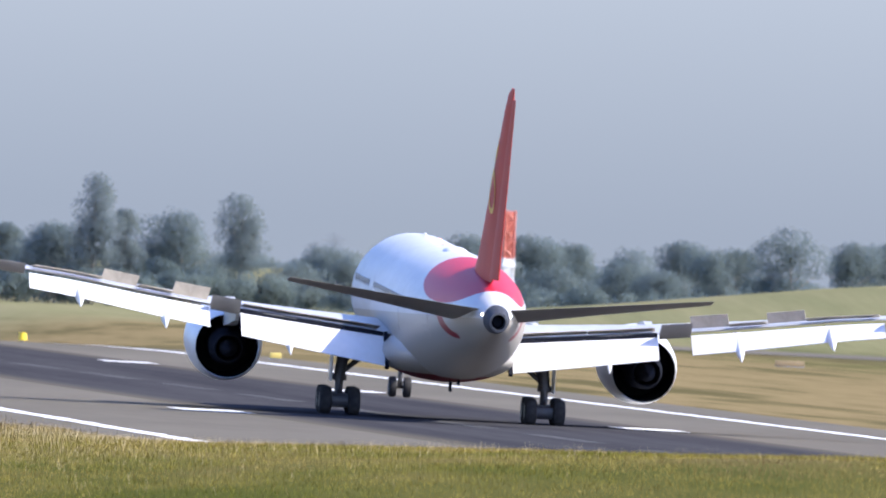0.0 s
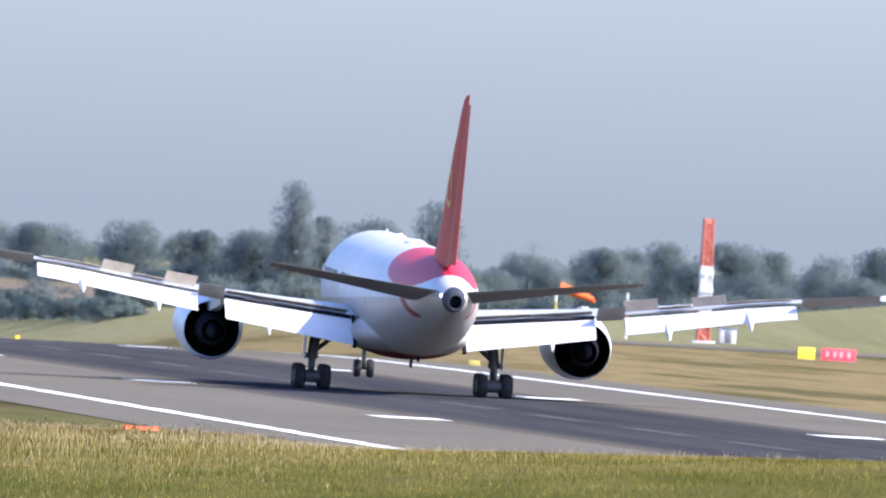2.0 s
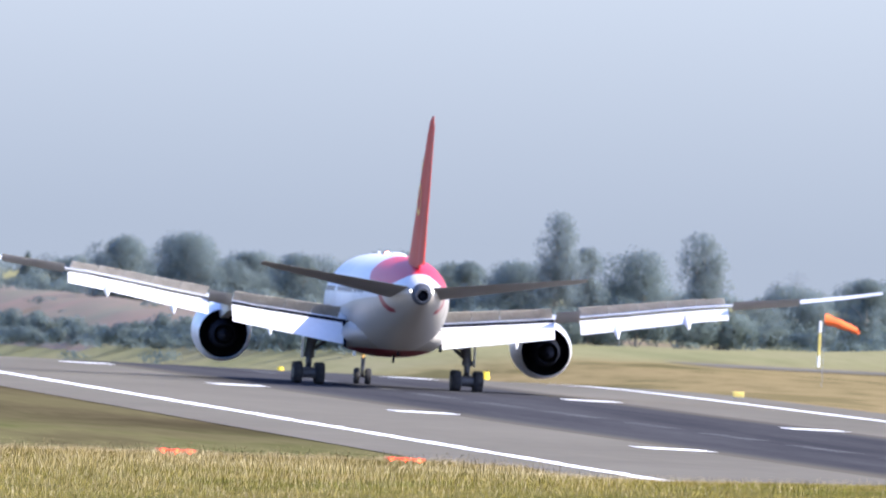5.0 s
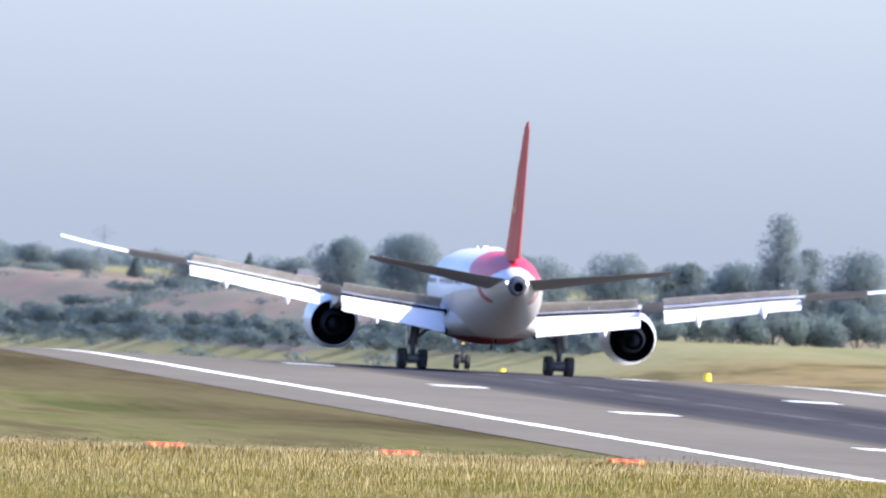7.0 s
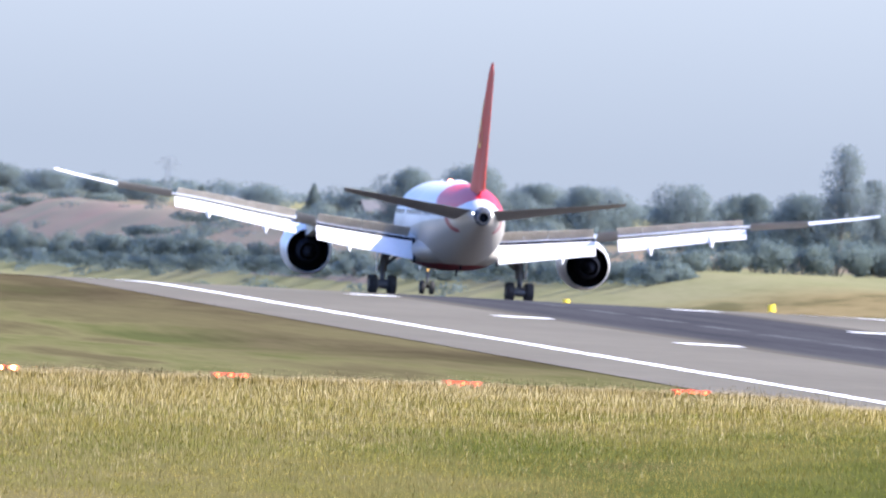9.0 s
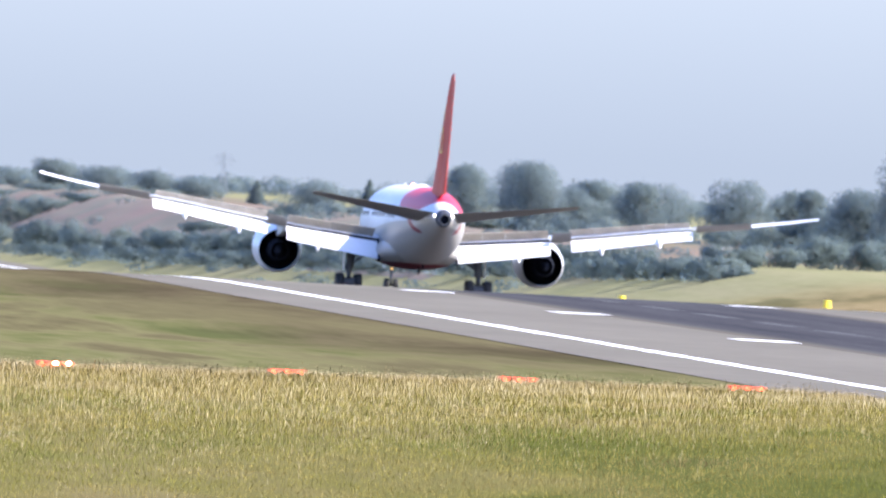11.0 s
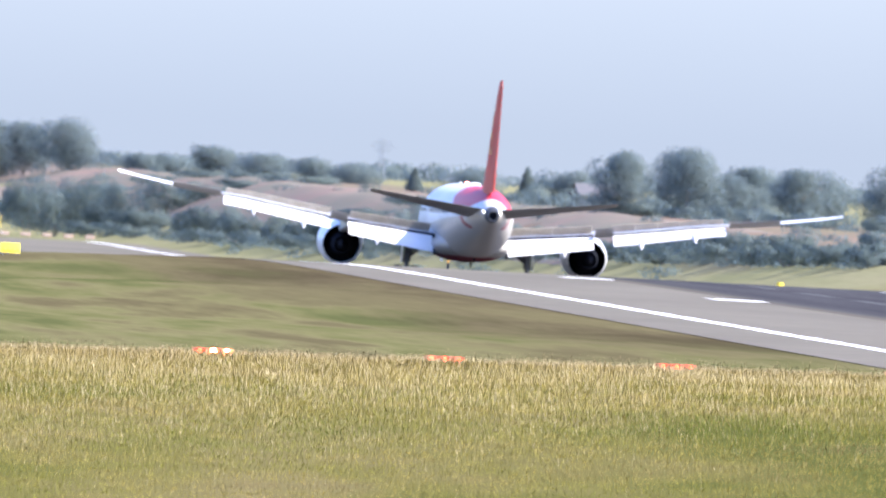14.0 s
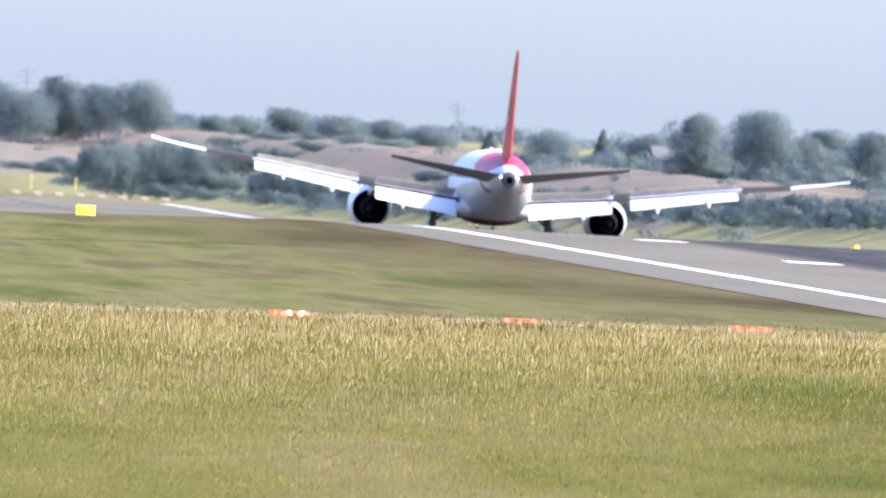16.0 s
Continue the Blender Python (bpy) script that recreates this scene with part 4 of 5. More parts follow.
# x, y, height of the top, width, sort
TREES = [
    (193.3, 2500, 7.2, 4.2, 'oak'), (194.7, 2450, 7.5, 7.6, 'oak'), (194.3, 2400, 12.9, 4.9, 'tall'), (198.0, 2405, 9.5, 3.4, 'tall'),
    (204.9, 2420, 9.3, 9.8, 'oak'), (207.6, 2380, 11.5, 4.5, 'tall'), (210.7, 2350, 4.8, 7.3, 'oak'), (229.2, 2500, 5.5, 7.1, 'oak'),
    (233.4, 2480, 7.4, 8.3, 'oak'), (242.1, 2500, 8.6, 7.1, 'oak'), (244.3, 2450, 8.8, 7.6, 'oak'), (256.1, 2520, 8.2, 6.6, 'oak'),
    (257.9, 2480, 8.1, 7.1, 'oak'), (271.7, 2560, 9.0, 7.9, 'oak'), (270.7, 2500, 8.6, 6.5, 'oak'), (272.1, 2460, 11.1, 8.8, 'oak'),
    (280.9, 2480, 9.6, 7.1, 'oak'), (229.1, 2330, 6.6, 6.7, 'oak'), (231.7, 2300, 6.1, 7.7, 'oak'), (239.7, 2320, 6.7, 8.3, 'oak'),
    (242.1, 2300, 6.1, 7.1, 'oak'), (258.2, 2400, 8.5, 6.9, 'oak'), (287.3, 2500, 10.1, 8.3, 'oak'), (168.7, 2700, 8.0, 7.1, 'oak'),
    (175.1, 2680, 8.7, 8.9, 'oak'), (185.3, 2720, 7.0, 5.8, 'oak'), (189.7, 2700, 7.0, 7.1, 'oak'), (193.2, 2600, 7.8, 9.3, 'oak'),
    (202.9, 2650, 6.9, 5.7, 'oak'), (214.8, 2280, 7.7, 4.9, 'oak'), (199.1, 2800, 6.9, 8.7, 'oak'), (207.7, 2700, 6.8, 7.1, 'oak'),
    (212.3, 2680, 7.2, 7.7, 'oak'), (134.4, 3950, 5.5, 13.2, 'oak'), (140.9, 3980, 8.2, 6.6, 'oak'), (147.8, 3960, 7.4, 7.5, 'oak'),
    (154.7, 3940, 8.4, 11.3, 'oak'), (128.1, 3990, 6.1, 11.4, 'oak'), (164.5, 3900, 2.3, 7.4, 'oak'), (169.9, 3920, 3.0, 6.5, 'oak'),
    (174.1, 3850, 5.1, 7.3, 'oak'), (180.1, 3800, 4.3, 10.9, 'oak'), (185.8, 3750, 4.0, 8.0, 'oak'), (189.6, 3700, 1.8, 8.8, 'oak'),
    (177.7, 3300, 3.8, 2.0, 'fir'), (189.1, 3350, 4.0, 10.4, 'oak'), (193.4, 3300, 4.7, 2.2, 'fir'), (187.6, 3100, 4.9, 8.1, 'oak'),
    (190.6, 3050, 7.7, 8.0, 'oak'), (192.7, 2950, 8.5, 9.8, 'oak'), (197.5, 2900, 6.7, 7.6, 'oak'), (199.2, 2850, 6.5, 7.5, 'oak')]
BUSHES = [
    (141.6, 3720, -2.5, 10.6), (147.0, 3700, -1.1, 12.3), (152.9, 3690, -3.8, 9.7), (157.8, 3650, -4.6, 10.4), (162.5, 3600, -4.5, 11.1),
    (128.6, 3760, -6.8, 10.7), (134.8, 3760, -6.9, 9.0), (164.6, 3500, -4.2, 10.8), (166.4, 3400, -4.1, 10.5), (149.0, 2950, -2.0, 7.7),
    (154.0, 2940, -0.8, 9.1), (159.1, 2930, -1.4, 9.1), (162.4, 2900, -2.2, 6.2), (166.1, 2880, -2.4, 6.9), (169.8, 2850, -2.0, 7.5),
    (145.1, 3000, -3.2, 5.7), (172.1, 2800, -0.5, 8.0), (175.5, 2760, -0.4, 8.5), (178.8, 2720, -0.3, 8.4), (191.1, 2500, 3.4, 8.3),
    (195.4, 2480, 4.3, 8.9), (198.3, 2450, 3.8, 8.8), (202.4, 2430, 4.7, 8.7), (187.2, 2520, 2.4, 7.2), (204.5, 2400, 4.7, 8.6),
    (188.2, 2400, 0.3, 8.6), (192.8, 2380, 1.8, 9.1), (197.1, 2350, 2.0, 8.4), (202.6, 2330, 2.7, 8.9), (206.6, 2300, 2.9, 8.2),
    (225.6, 2260, 3.9, 7.5), (231.0, 2250, 4.5, 8.0), (236.9, 2240, 4.1, 7.5), (212.3, 2290, 2.4, 8.2), (217.7, 2290, 2.7, 8.2),
    (223.2, 2290, 3.3, 8.2), (171.2, 2700, -3.0, 6.4), (176.3, 2690, -2.0, 7.7), (180.0, 2650, -1.5, 8.2), (182.7, 2600, -0.3, 8.0)]
BUSHES += [  # along the foot of the bank
    (137.1, 3756, -4.0, 8.7), (137.5, 3668, -4.3, 11.0), (140.3, 3612, -3.7, 9.0), (141.3, 3540, -3.2, 7.3), (142.4, 3444, -4.3, 9.8),
    (142.9, 3372, -3.6, 9.3), (144.0, 3220, -3.2, 7.9), (144.7, 3164, -1.9, 9.5), (145.3, 3084, -2.0, 9.2), (146.6, 2948, -1.7, 7.6),
    (147.2, 2892, -1.3, 8.2), (147.4, 2844, -1.6, 6.1), (147.9, 2788, -1.0, 8.6), (148.1, 2740, -0.6, 7.2), (148.8, 2700, -1.3, 6.0),
    (149.7, 2612, -0.2, 7.3), (150.1, 2564, -0.1, 5.2), (150.3, 2516, -0.5, 7.4), (151.0, 2468, -0.7, 4.5), (151.9, 2388, -0.3, 6.2),
    (152.5, 2348, 0.8, 5.6), (153.3, 2324, -0.1, 5.2), (153.8, 2300, 1.0, 6.5), (154.2, 2268, 1.2, 7.0), (154.5, 2236, 1.4, 4.2),
    (155.1, 2212, 1.4, 4.1), (156.0, 2188, 0.4, 4.3), (156.9, 2164, 1.2, 6.7), (157.7, 2140, 1.3, 3.9)]
TREES += [(222.0, 2620, 5.6, 8.0, "oak"), (249.5, 2610, 7.4, 9.0, "oak"), (264.5, 2620, 7.6, 9.5, "oak"), (277.0, 2600, 7.8, 9.0, "oak"), (236.5, 2600, 6.4, 8.5, "oak"), (252.5, 2560, 6.6, 7.0, "oak"), (181.0, 2690, 6.0, 7.5, "oak")]
TREES += [(144.2, 3975, 7.2, 8.5, 'oak'), (131.0, 3975, 7.0, 9.0, 'oak')]
for i, a in enumerate(TREES):
    tree(*a, i)
for i, a in enumerate(BUSHES):
    bush(*a, i)
# low growth along the hedge foot
for i, (x, y, top, width) in enumerate(BUSHES[-29:]):
    bush(x - 1.3, y - 10, ground_height(x - 1.3, y - 10) + 2.1, width + 2.0, 400 + i)
# rough undergrowth joining the bushes into one hedge
rng = np.random.default_rng(21)
FOOT = [(2140, 157.7), (2188, 156.0), (2324, 153.3), (2564, 150.1), (2892, 147.2), (3164, 144.7)]
lobes = []
for i in range(320):
    y = 2130 + 3.1 * i
    x = along(FOOT, y) - rng.uniform(-0.6, 2.0)
    hh = rng.uniform(0.6, 1.5)
    lobes.append((x, y, ground_height(x, y) + hh * 0.3, rng.uniform(1.0, 2.0), 3.0, hh * 0.7))
growth = new("undergrowth", leaf_mesh("undergrowth", lobes, 36000, 0.19, HAZED_LEAF_BUSH, rng))
tagged(growth, "rough grey-green undergrowth along the hedge foot", "undergrowth", kind="stuff")
# a thicket at the runway's far end, and the hedge that runs on beside the runway
THICKET = [(129.5, 3440, 0.2, 9.0), (134.0, 3455, 1.4, 10.0), (139.0, 3450, 1.6, 10.0), (144.0, 3440, 1.2, 9.5), (149.0, 3430, 0.8, 9.5), (154.0, 3420, 0.2, 9.0), (159.0, 3400, -0.8, 8.0)]
HEDGE = [(160.8, 2170, 2.2, 5.5), (164.6, 2176, 3.0, 6.0), (168.8, 2180, 3.4, 6.2), (173.0, 2184, 3.6, 6.2), (177.2, 2190, 4.0, 6.4), (181.6, 2196, 4.2, 6.4), (186.2, 2204, 4.2, 6.4), (191.0, 2214, 4.4, 6.6), (196.0, 2226, 4.2, 6.6)]
for i, a in enumerate(THICKET + HEDGE):
    bush(*a, 300 + i, 10.5)

rng = np.random.default_rng(5)
# low far woods closing the distance
lobes = []
for i in range(330):
    f = i / 329
    x = 120 + 420 * f + rng.uniform(-3, 3)
    y = 4420 + 60 * math.sin(f * 11) + rng.uniform(-40, 40)
    top = 2.2 + 1.6 * noise.noise((f * 16, 3.0, 0)) + rng.uniform(-0.6, 0.6)
    z0 = ground_height(x, y)
    hh = max(1.2, top - z0)
    lobes.append((x, y, z0 + hh * 0.5, 3.2, 3.0, hh * 0.55))
woods = new("far_woods", leaf_mesh("far_woods", lobes, 45000, 0.36, HAZED_LEAF, rng))
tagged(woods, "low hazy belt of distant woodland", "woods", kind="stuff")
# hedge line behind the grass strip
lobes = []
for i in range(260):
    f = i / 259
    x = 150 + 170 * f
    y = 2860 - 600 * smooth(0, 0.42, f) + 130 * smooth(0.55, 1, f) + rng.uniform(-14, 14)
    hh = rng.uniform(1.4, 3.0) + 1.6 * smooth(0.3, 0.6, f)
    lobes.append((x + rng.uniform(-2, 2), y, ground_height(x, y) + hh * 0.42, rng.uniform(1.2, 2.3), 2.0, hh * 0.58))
hedge = new("hedgerow", leaf_mesh("hedgerow", lobes, 45000, 0.22, HAZED_LEAF_BUSH, rng))
tagged(hedge, "long uneven dark green hedgerow", "hedge", kind="stuff")


# low scrub scattered over the banks
lobes = []
for i in range(170):
    x = rng.uniform(140, 235)
    y = rng.uniform(2200, 3400) if x < 200 else rng.uniform(2200, 2600)
    if rng.uniform() < 0.35:
        x, y = rng.uniform(104, 165), rng.uniform(3700, 4250)
    hh = rng.uniform(0.5, 1.5)
    lobes.append((x, y, ground_height(x, y) + hh * 0.35, rng.uniform(0.8, 2.4), 2.0, hh * 0.6))
scrub = new("scrub", leaf_mesh("scrub", lobes, 22000, 0.2, HAZED_LEAF_BUSH, rng))
tagged(scrub, "low grey-green scrub scattered over the earth banks", "scrub", kind="stuff")


def earth_height(x, y):
    n = noise.noise((x / 7.0, y / 60.0, 1.0)) + 0.5 * noise.noise((x / 2.5, y / 22.0, 2.0))
    near = min(smooth(146, 150, x), 1 - smooth(164, 172, x), smooth(2380, 2480, y), 1 - smooth(3650, 3800, y))
    far = min(smooth(100, 110, x), 1 - smooth(160, 172, x), smooth(3700, 3780, y), 1 - smooth(4050, 4200, y))
    edge = max(near, far)
    return ground_height(x, y) - 0.3 + 0.62 * edge + 0.5 * n * edge


earth = sheet("earth_bank", span((98, 176, 1.0)), span((2360, 4250, 14)), EARTH, 0.0, earth_height)
tagged(earth, "bare reddish earth bank with sparse weeds", "earth bank", kind="structure")


strip = sheet("taxiway", span((172, 420, 6)), span((1955, 2010, 6)), ASPHALT, 0.05)
tagged(strip, "grey asphalt taxiway crossing the grass", "taxiway", kind="structure")


# ---------------------------------------------------------------- airfield things
def papi(x, y, core):
    z = ground_height(x, y)
    t = empty("approach_light_unit", pose(x, y, z), label="low orange approach slope light unit glowing red in tall grass", category="approach light", group="approach slope light row")
    part("housing", box(bmesh.new(), (-0.8, -0.1, 0.06), (0.8, 1.2, 0.31), 0.05), LAMP_BODY, t)
    part("hood", box(bmesh.new(), (-0.82, -0.12, 0.315), (0.82, 1.0, 0.335), 0.015), LAMP_BODY, t)
    for lx in (-0.8, 0.8):
        for ly in (0.1, 1.0):
            b = bmesh.new()
            tube(b, (lx, ly, -0.1), (lx, ly, 0.14), 0.05, 0.05, 8)
            part("leg", b, STEEL, t)
    for k, lx in enumerate((-0.55, 0.0, 0.55)):
        b = bmesh.new()
        r = 0.11 if core and k > 0 else 0.085
        tube(b, (lx, -0.1, 0.23), (lx, -0.16, 0.23), r, r + 0.005, 18)
        part("lens", b, PAPI_CORE if core and k > 0 else PAPI_RED, t, "glowing red lens")


for i, x in enumerate((43.4, 52.7, 62.0, 71.2)):
    papi(x, 949.0, i == 0)


def board(name, x, y, w, h, mat, label, turn=0.0, lift=0.25):
    z = ground_height(x, y)
    t = empty(name, pose(x, y, z, 0, 0, turn), label=label, category="sign")
    part("panel", box(bmesh.new(), (-w / 2, -0.09, lift), (w / 2, 0.09, lift + h), 0.03), mat, t)
    part("frame", box(bmesh.new(), (-w / 2 - 0.04, -0.07, lift - 0.05), (w / 2 + 0.04, 0.12, lift - 0.005), 0.01), STEEL, t)
    for lx in (-w * 0.36, w * 0.36):
        b = bmesh.new()
        tube(b, (lx, 0.03, -0.1), (lx, 0.03, lift), 0.035, 0.035, 8)
        part("leg", b, STEEL, t)
    return t


for wd, x, m_, lab in ((1.3, 188.6, SIGN_YELLOW, "small yellow taxiway sign on the grass"), (2.7, 191.1, SIGN_RED, "red mandatory taxiway sign with pale bars")):
    s_ = board("taxiway_sign", x, 1830.0, wd, 0.9, m_, lab, 4)
    if m_ == SIGN_RED:
        for k in (-0.9, -0.3, 0.2, 0.8):
            part("bar", box(bmesh.new(), (k - 0.12, -0.1, 0.5), (k + 0.12, -0.094, 0.95)), FADED_RED, s_)
s_ = board("taxiway_sign", 56.9, 1540.0, 1.25, 0.64, SIGN_YELLOW, "yellow airfield sign with a dark bar in the grass", 3, 0.12)
for k in (-0.32, -0.02, 0.3):
    part("bar", box(bmesh.new(), (k - 0.06, -0.1, 0.32), (k + 0.1, -0.094, 0.42)), BROWN_BOX, s_)


def marker(x, y, mat, h, label):
    t = empty("edge_marker", pose(x, y, ground_height(x, y)), label=label, category="marker", group="runway edge markers")
    b = bmesh.new()
    tube(b, (0, 0, -0.1), (0, 0, h * 0.55), 0.07, 0.05, 10)
    part("post", b, STEEL, t)
    b = bmesh.new()
    tube(b, (0, 0, h * 0.5), (0, 0, h), 0.36, 0.3, 14)
    part("lamp_housing", b, mat, t)


marker(144.7, 1850, YELLOW, 1.2, "yellow marker lamp beside the runway")
marker(146, 2100, YELLOW, 0.9, "yellow marker lamp beside the runway")
board("edge_light_box", 136.4, 1533.0, 0.75, 0.36, HAZED_YELLOW, "low yellow light box beside the runway", 4, 0.12)
board("equipment_box", 197.3, 1780.0, 2.2, 0.4, BROWN_BOX, "low weathered brown equipment box in dry grass", 2, 0.1)
marker(139.6, 2152, PALE_ORANGE, 1.1, "orange marker lamp beside the runway")
for x in (124.5, 131.3, 139.3):
    t = empty("marker_post", pose(x, 3600, ground_height(x, 3600)), label="slim yellow marker post in the grass", category="post", group="yellow marker posts")
    b = bmesh.new()
    tube(b, (0, 0, -0.1), (0, 0, 2.0), 0.14, 0.12, 8)
    part("post", b, HAZED_YELLOW, t)
    b = bmesh.new()
    tube(b, (0, 0, 2.0), (0, 0, 2.1), 0.12, 0.03, 8)
    part("cap", b, HAZED_YELLOW, t)
for i in range(9):
    x = 113.0 + i * 3.1
    t = empty("barrier_marker", pose(x, 3420, ground_height(x, 3420)), label="low orange and white barrier at the runway end", category="barrier", group="runway end barriers")
    part("body", box(bmesh.new(), (-0.7, -0.2, 0), (0.7, 0.2, 0.55), 0.06), BARRIER, t)
    part("band", box(bmesh.new(), (-0.5, -0.22, 0.2), (0.5, 0.22, 0.4), 0.02), BARRIER_BAND, t)


def mast(x, y, h):
    t = empty("antenna_mast", pose(x, y, ground_height(x, y)), label="tall red and white banded lattice antenna mast", category="mast")
    bands = ((0, 0.25, HAZED_RED), (0.25, 0.62, WHITE), (0.62, 1.0, HAZED_RED))
    for f0, f1, mat in bands:
        b = bmesh.new()
        wa, wb = 0.5 - 0.12 * f0, 0.5 - 0.12 * f1
        for sx in (-1, 1):
            for sy in (-1, 1):
                tube(b, (sx * wa, sy * wa, f0 * h), (sx * wb, sy * wb, f1 * h), 0.1, 0.1, 8)
        n = max(2, int((f1 - f0) * 14))
        for k in range(n):
            za, zb = h * (f0 + (f1 - f0) * k / n), h * (f0 + (f1 - f0) * (k + 1) / n)
            w = wa + (wb - wa) * k / n
            for sy in (-1, 1):
                sg = 1 if k % 2 else -1
                tube(b, (-sg * w, sy * w, za), (sg * w, sy * w, zb), 0.07, 0.07, 6)
                tube(b, (sy * w, -sg * w, za), (sy * w, sg * w, zb), 0.07, 0.07, 6)
                tube(b, (-w, sy * w, za), (w, sy * w, za), 0.06, 0.06, 6)
        # slatted face behind the lattice
        box(b, (-wa * 0.72, 0.1, f0 * h + 0.03), (wa * 0.72, 0.3, f1 * h - 0.03), 0.02)
        part("band", b, mat, t, "red painted lattice section" if mat == HAZED_RED else "white painted lattice section")
    for z in (h * 0.42, h * 0.56):
        part("aerial", box(bmesh.new(), (-0.6, -0.75, z - 0.22), (0.6, -0.55, z + 0.22), 0.05), WHITE, t, "white aerial panel")
    part("base", box(bmesh.new(), (-1, -1, -0.2), (1, 1, 0.15), 0.03), WHITE, t)


mast(201.2, 2040.0, 10.75)
t = empty("equipment_cabin", pose(203.4, 2041, ground_height(203.4, 2041)), label="small white equipment cabin beside the mast", category="cabin")
part("body", box(bmesh.new(), (-0.7, -0.8, 0), (0.7, 0.8, 1.3), 0.04), WHITE, t)
part("roof", box(bmesh.new(), (-0.8, -0.9, 1.305), (0.8, 0.9, 1.42), 0.03), STEEL, t)
part("door", box(bmesh.new(), (-0.3, -0.84, 0.1), (0.3, -0.805, 1.15), 0.01), STEEL, t)
for x, tops in ((194.4, (WHITE, WHITE, HAZED_RED, WHITE)), (188.2, (WHITE, HAZED_YELLOW, HAZED_YELLOW, WHITE))):
    t = empty("marker_pole", pose(x, 2039, ground_height(x, 2039)), label="slim pale banded marker pole in the grass" if x < 190 else "slim white marker pole with a red band", category="pole")
    for k, mat in enumerate(tops[::-1]):
        b = bmesh.new()
        tube(b, (0, 0, k * 1.0), (0, 0, k * 1.0 + 1.0), 0.12, 0.12, 10)
        part("band", b, mat, t)

# a grey barn before the far trees
t = empty("barn", pose(172.4, 2800, ground_height(172.4, 2800) - 0.1, 0, 0, 12), label="small hazy grey barn with a pitched roof before trees", category="barn")
part("wall", loft([[(x, -2.2, 0), (x, 2.2, 0), (x, 2.2, 1.9), (x, 0, 3.1), (x, -2.2, 1.9)] for x in (-2.6, 2.6)]), RENDERED, t, shade=False)
for sy in (-1, 1):
    part("roof", loft([[(x, sy * 2.5, 1.8), (x, 0, 3.17), (x, 0, 3.27), (x, sy * 2.5, 1.9)] for x in (-2.8, 2.8)]), SLATE, t, "grey sheet roof", shade=False)
part("door", box(bmesh.new(), (-0.8, -2.26, 0.05), (0.8, -2.205, 1.6), 0.01), SLATE, t)

# windsock on its pole
t = empty("windsock", pose(163.1, 1750.0, ground_height(162, 1750)), label="orange windsock blowing out from a thin grey pole", category="windsock")
zs = 5.1 - ground_height(162, 1750)
b = bmesh.new()
tube(b, (-1.25, 0, -0.2), (-1.25, 0, zs + 0.5), 0.018, 0.014, 10)
part("pole", b, STEEL, t)
rings = []
for k in range(10):
    f = k / 9
    c = Vector((-1.2 + 2.5 * f, 0.05 * math.sin(f * 9), zs - 0.15 - 0.62 * f - 0.18 * f * f))
    r = 0.42 - 0.2 * f + 0.03 * math.sin(f * 17)
    rings.append([c + Vector((0.1 * math.cos(a), r * math.cos(a), r * math.sin(a))) for a in (2 * math.pi * i / 16 for i in range(16))])
part("sock", loft(rings, cap=False), ORANGE, t, "orange fabric sock")
b = bmesh.new()
tube(b, (-1.25, 0, zs + 0.2), (-1.2, 0, zs - 0.5), 0.03, 0.03, 8)
part("hoop", b, STEEL, t)


def pylon(x, y, top):
    z = ground_height(x, y)
    h = top - z
    t = empty("electricity_pylon", pose(x, y, z), label="distant grey lattice electricity pylon", category="pylon", group="pylons")
    b = bmesh.new()
    for sx in (-1, 1):
        for sy in (-1, 1):
            tube(b, (sx * 0.8, sy * 0.8, 0), (sx * 0.22, sy * 0.22, h * 0.7), 0.07, 0.06, 6)
            tube(b, (sx * 0.22, sy * 0.22, h * 0.7), (0, 0, h), 0.06, 0.04, 6)
    for k in range(8):
        f0, f1 = k / 8 * 0.7, (k + 1) / 8 * 0.7
        w0, w1 = 0.8 - 0.58 * f0 / 0.7, 0.8 - 0.58 * f1 / 0.7
        tube(b, (-w0, -w0, f0 * h), (w1, -w1, f1 * h), 0.05, 0.05, 5)
        tube(b, (w0, -w0, f0 * h), (-w1, -w1, f1 * h), 0.05, 0.05, 5)
    part("tower", b, PYLON_STEEL, t)
    for f, w in ((0.7, 1.5), (0.8, 2.3), (0.9, 1.6)):
        b = bmesh.new()
        tube(b, (-w, 0, f * h), (w, 0, f * h), 0.06, 0.06, 6)
        tube(b, (-w, 0, f * h), (0, 0, f * h + 0.5), 0.04, 0.04, 5)
        tube(b, (w, 0, f * h), (0, 0, f * h + 0.5), 0.04, 0.04, 5)
        part("cross_arm", b, PYLON_STEEL, t)


for a in ((392.2, 4300, 7.2), (425.0, 4700, 5.0), (225.4, 4300, 7.4), (153.9, 4500, 9.6)):
    pylon(*a)

# ---------------------------------------------------------------- tall grass in front
rng = np.random.default_rng(11)


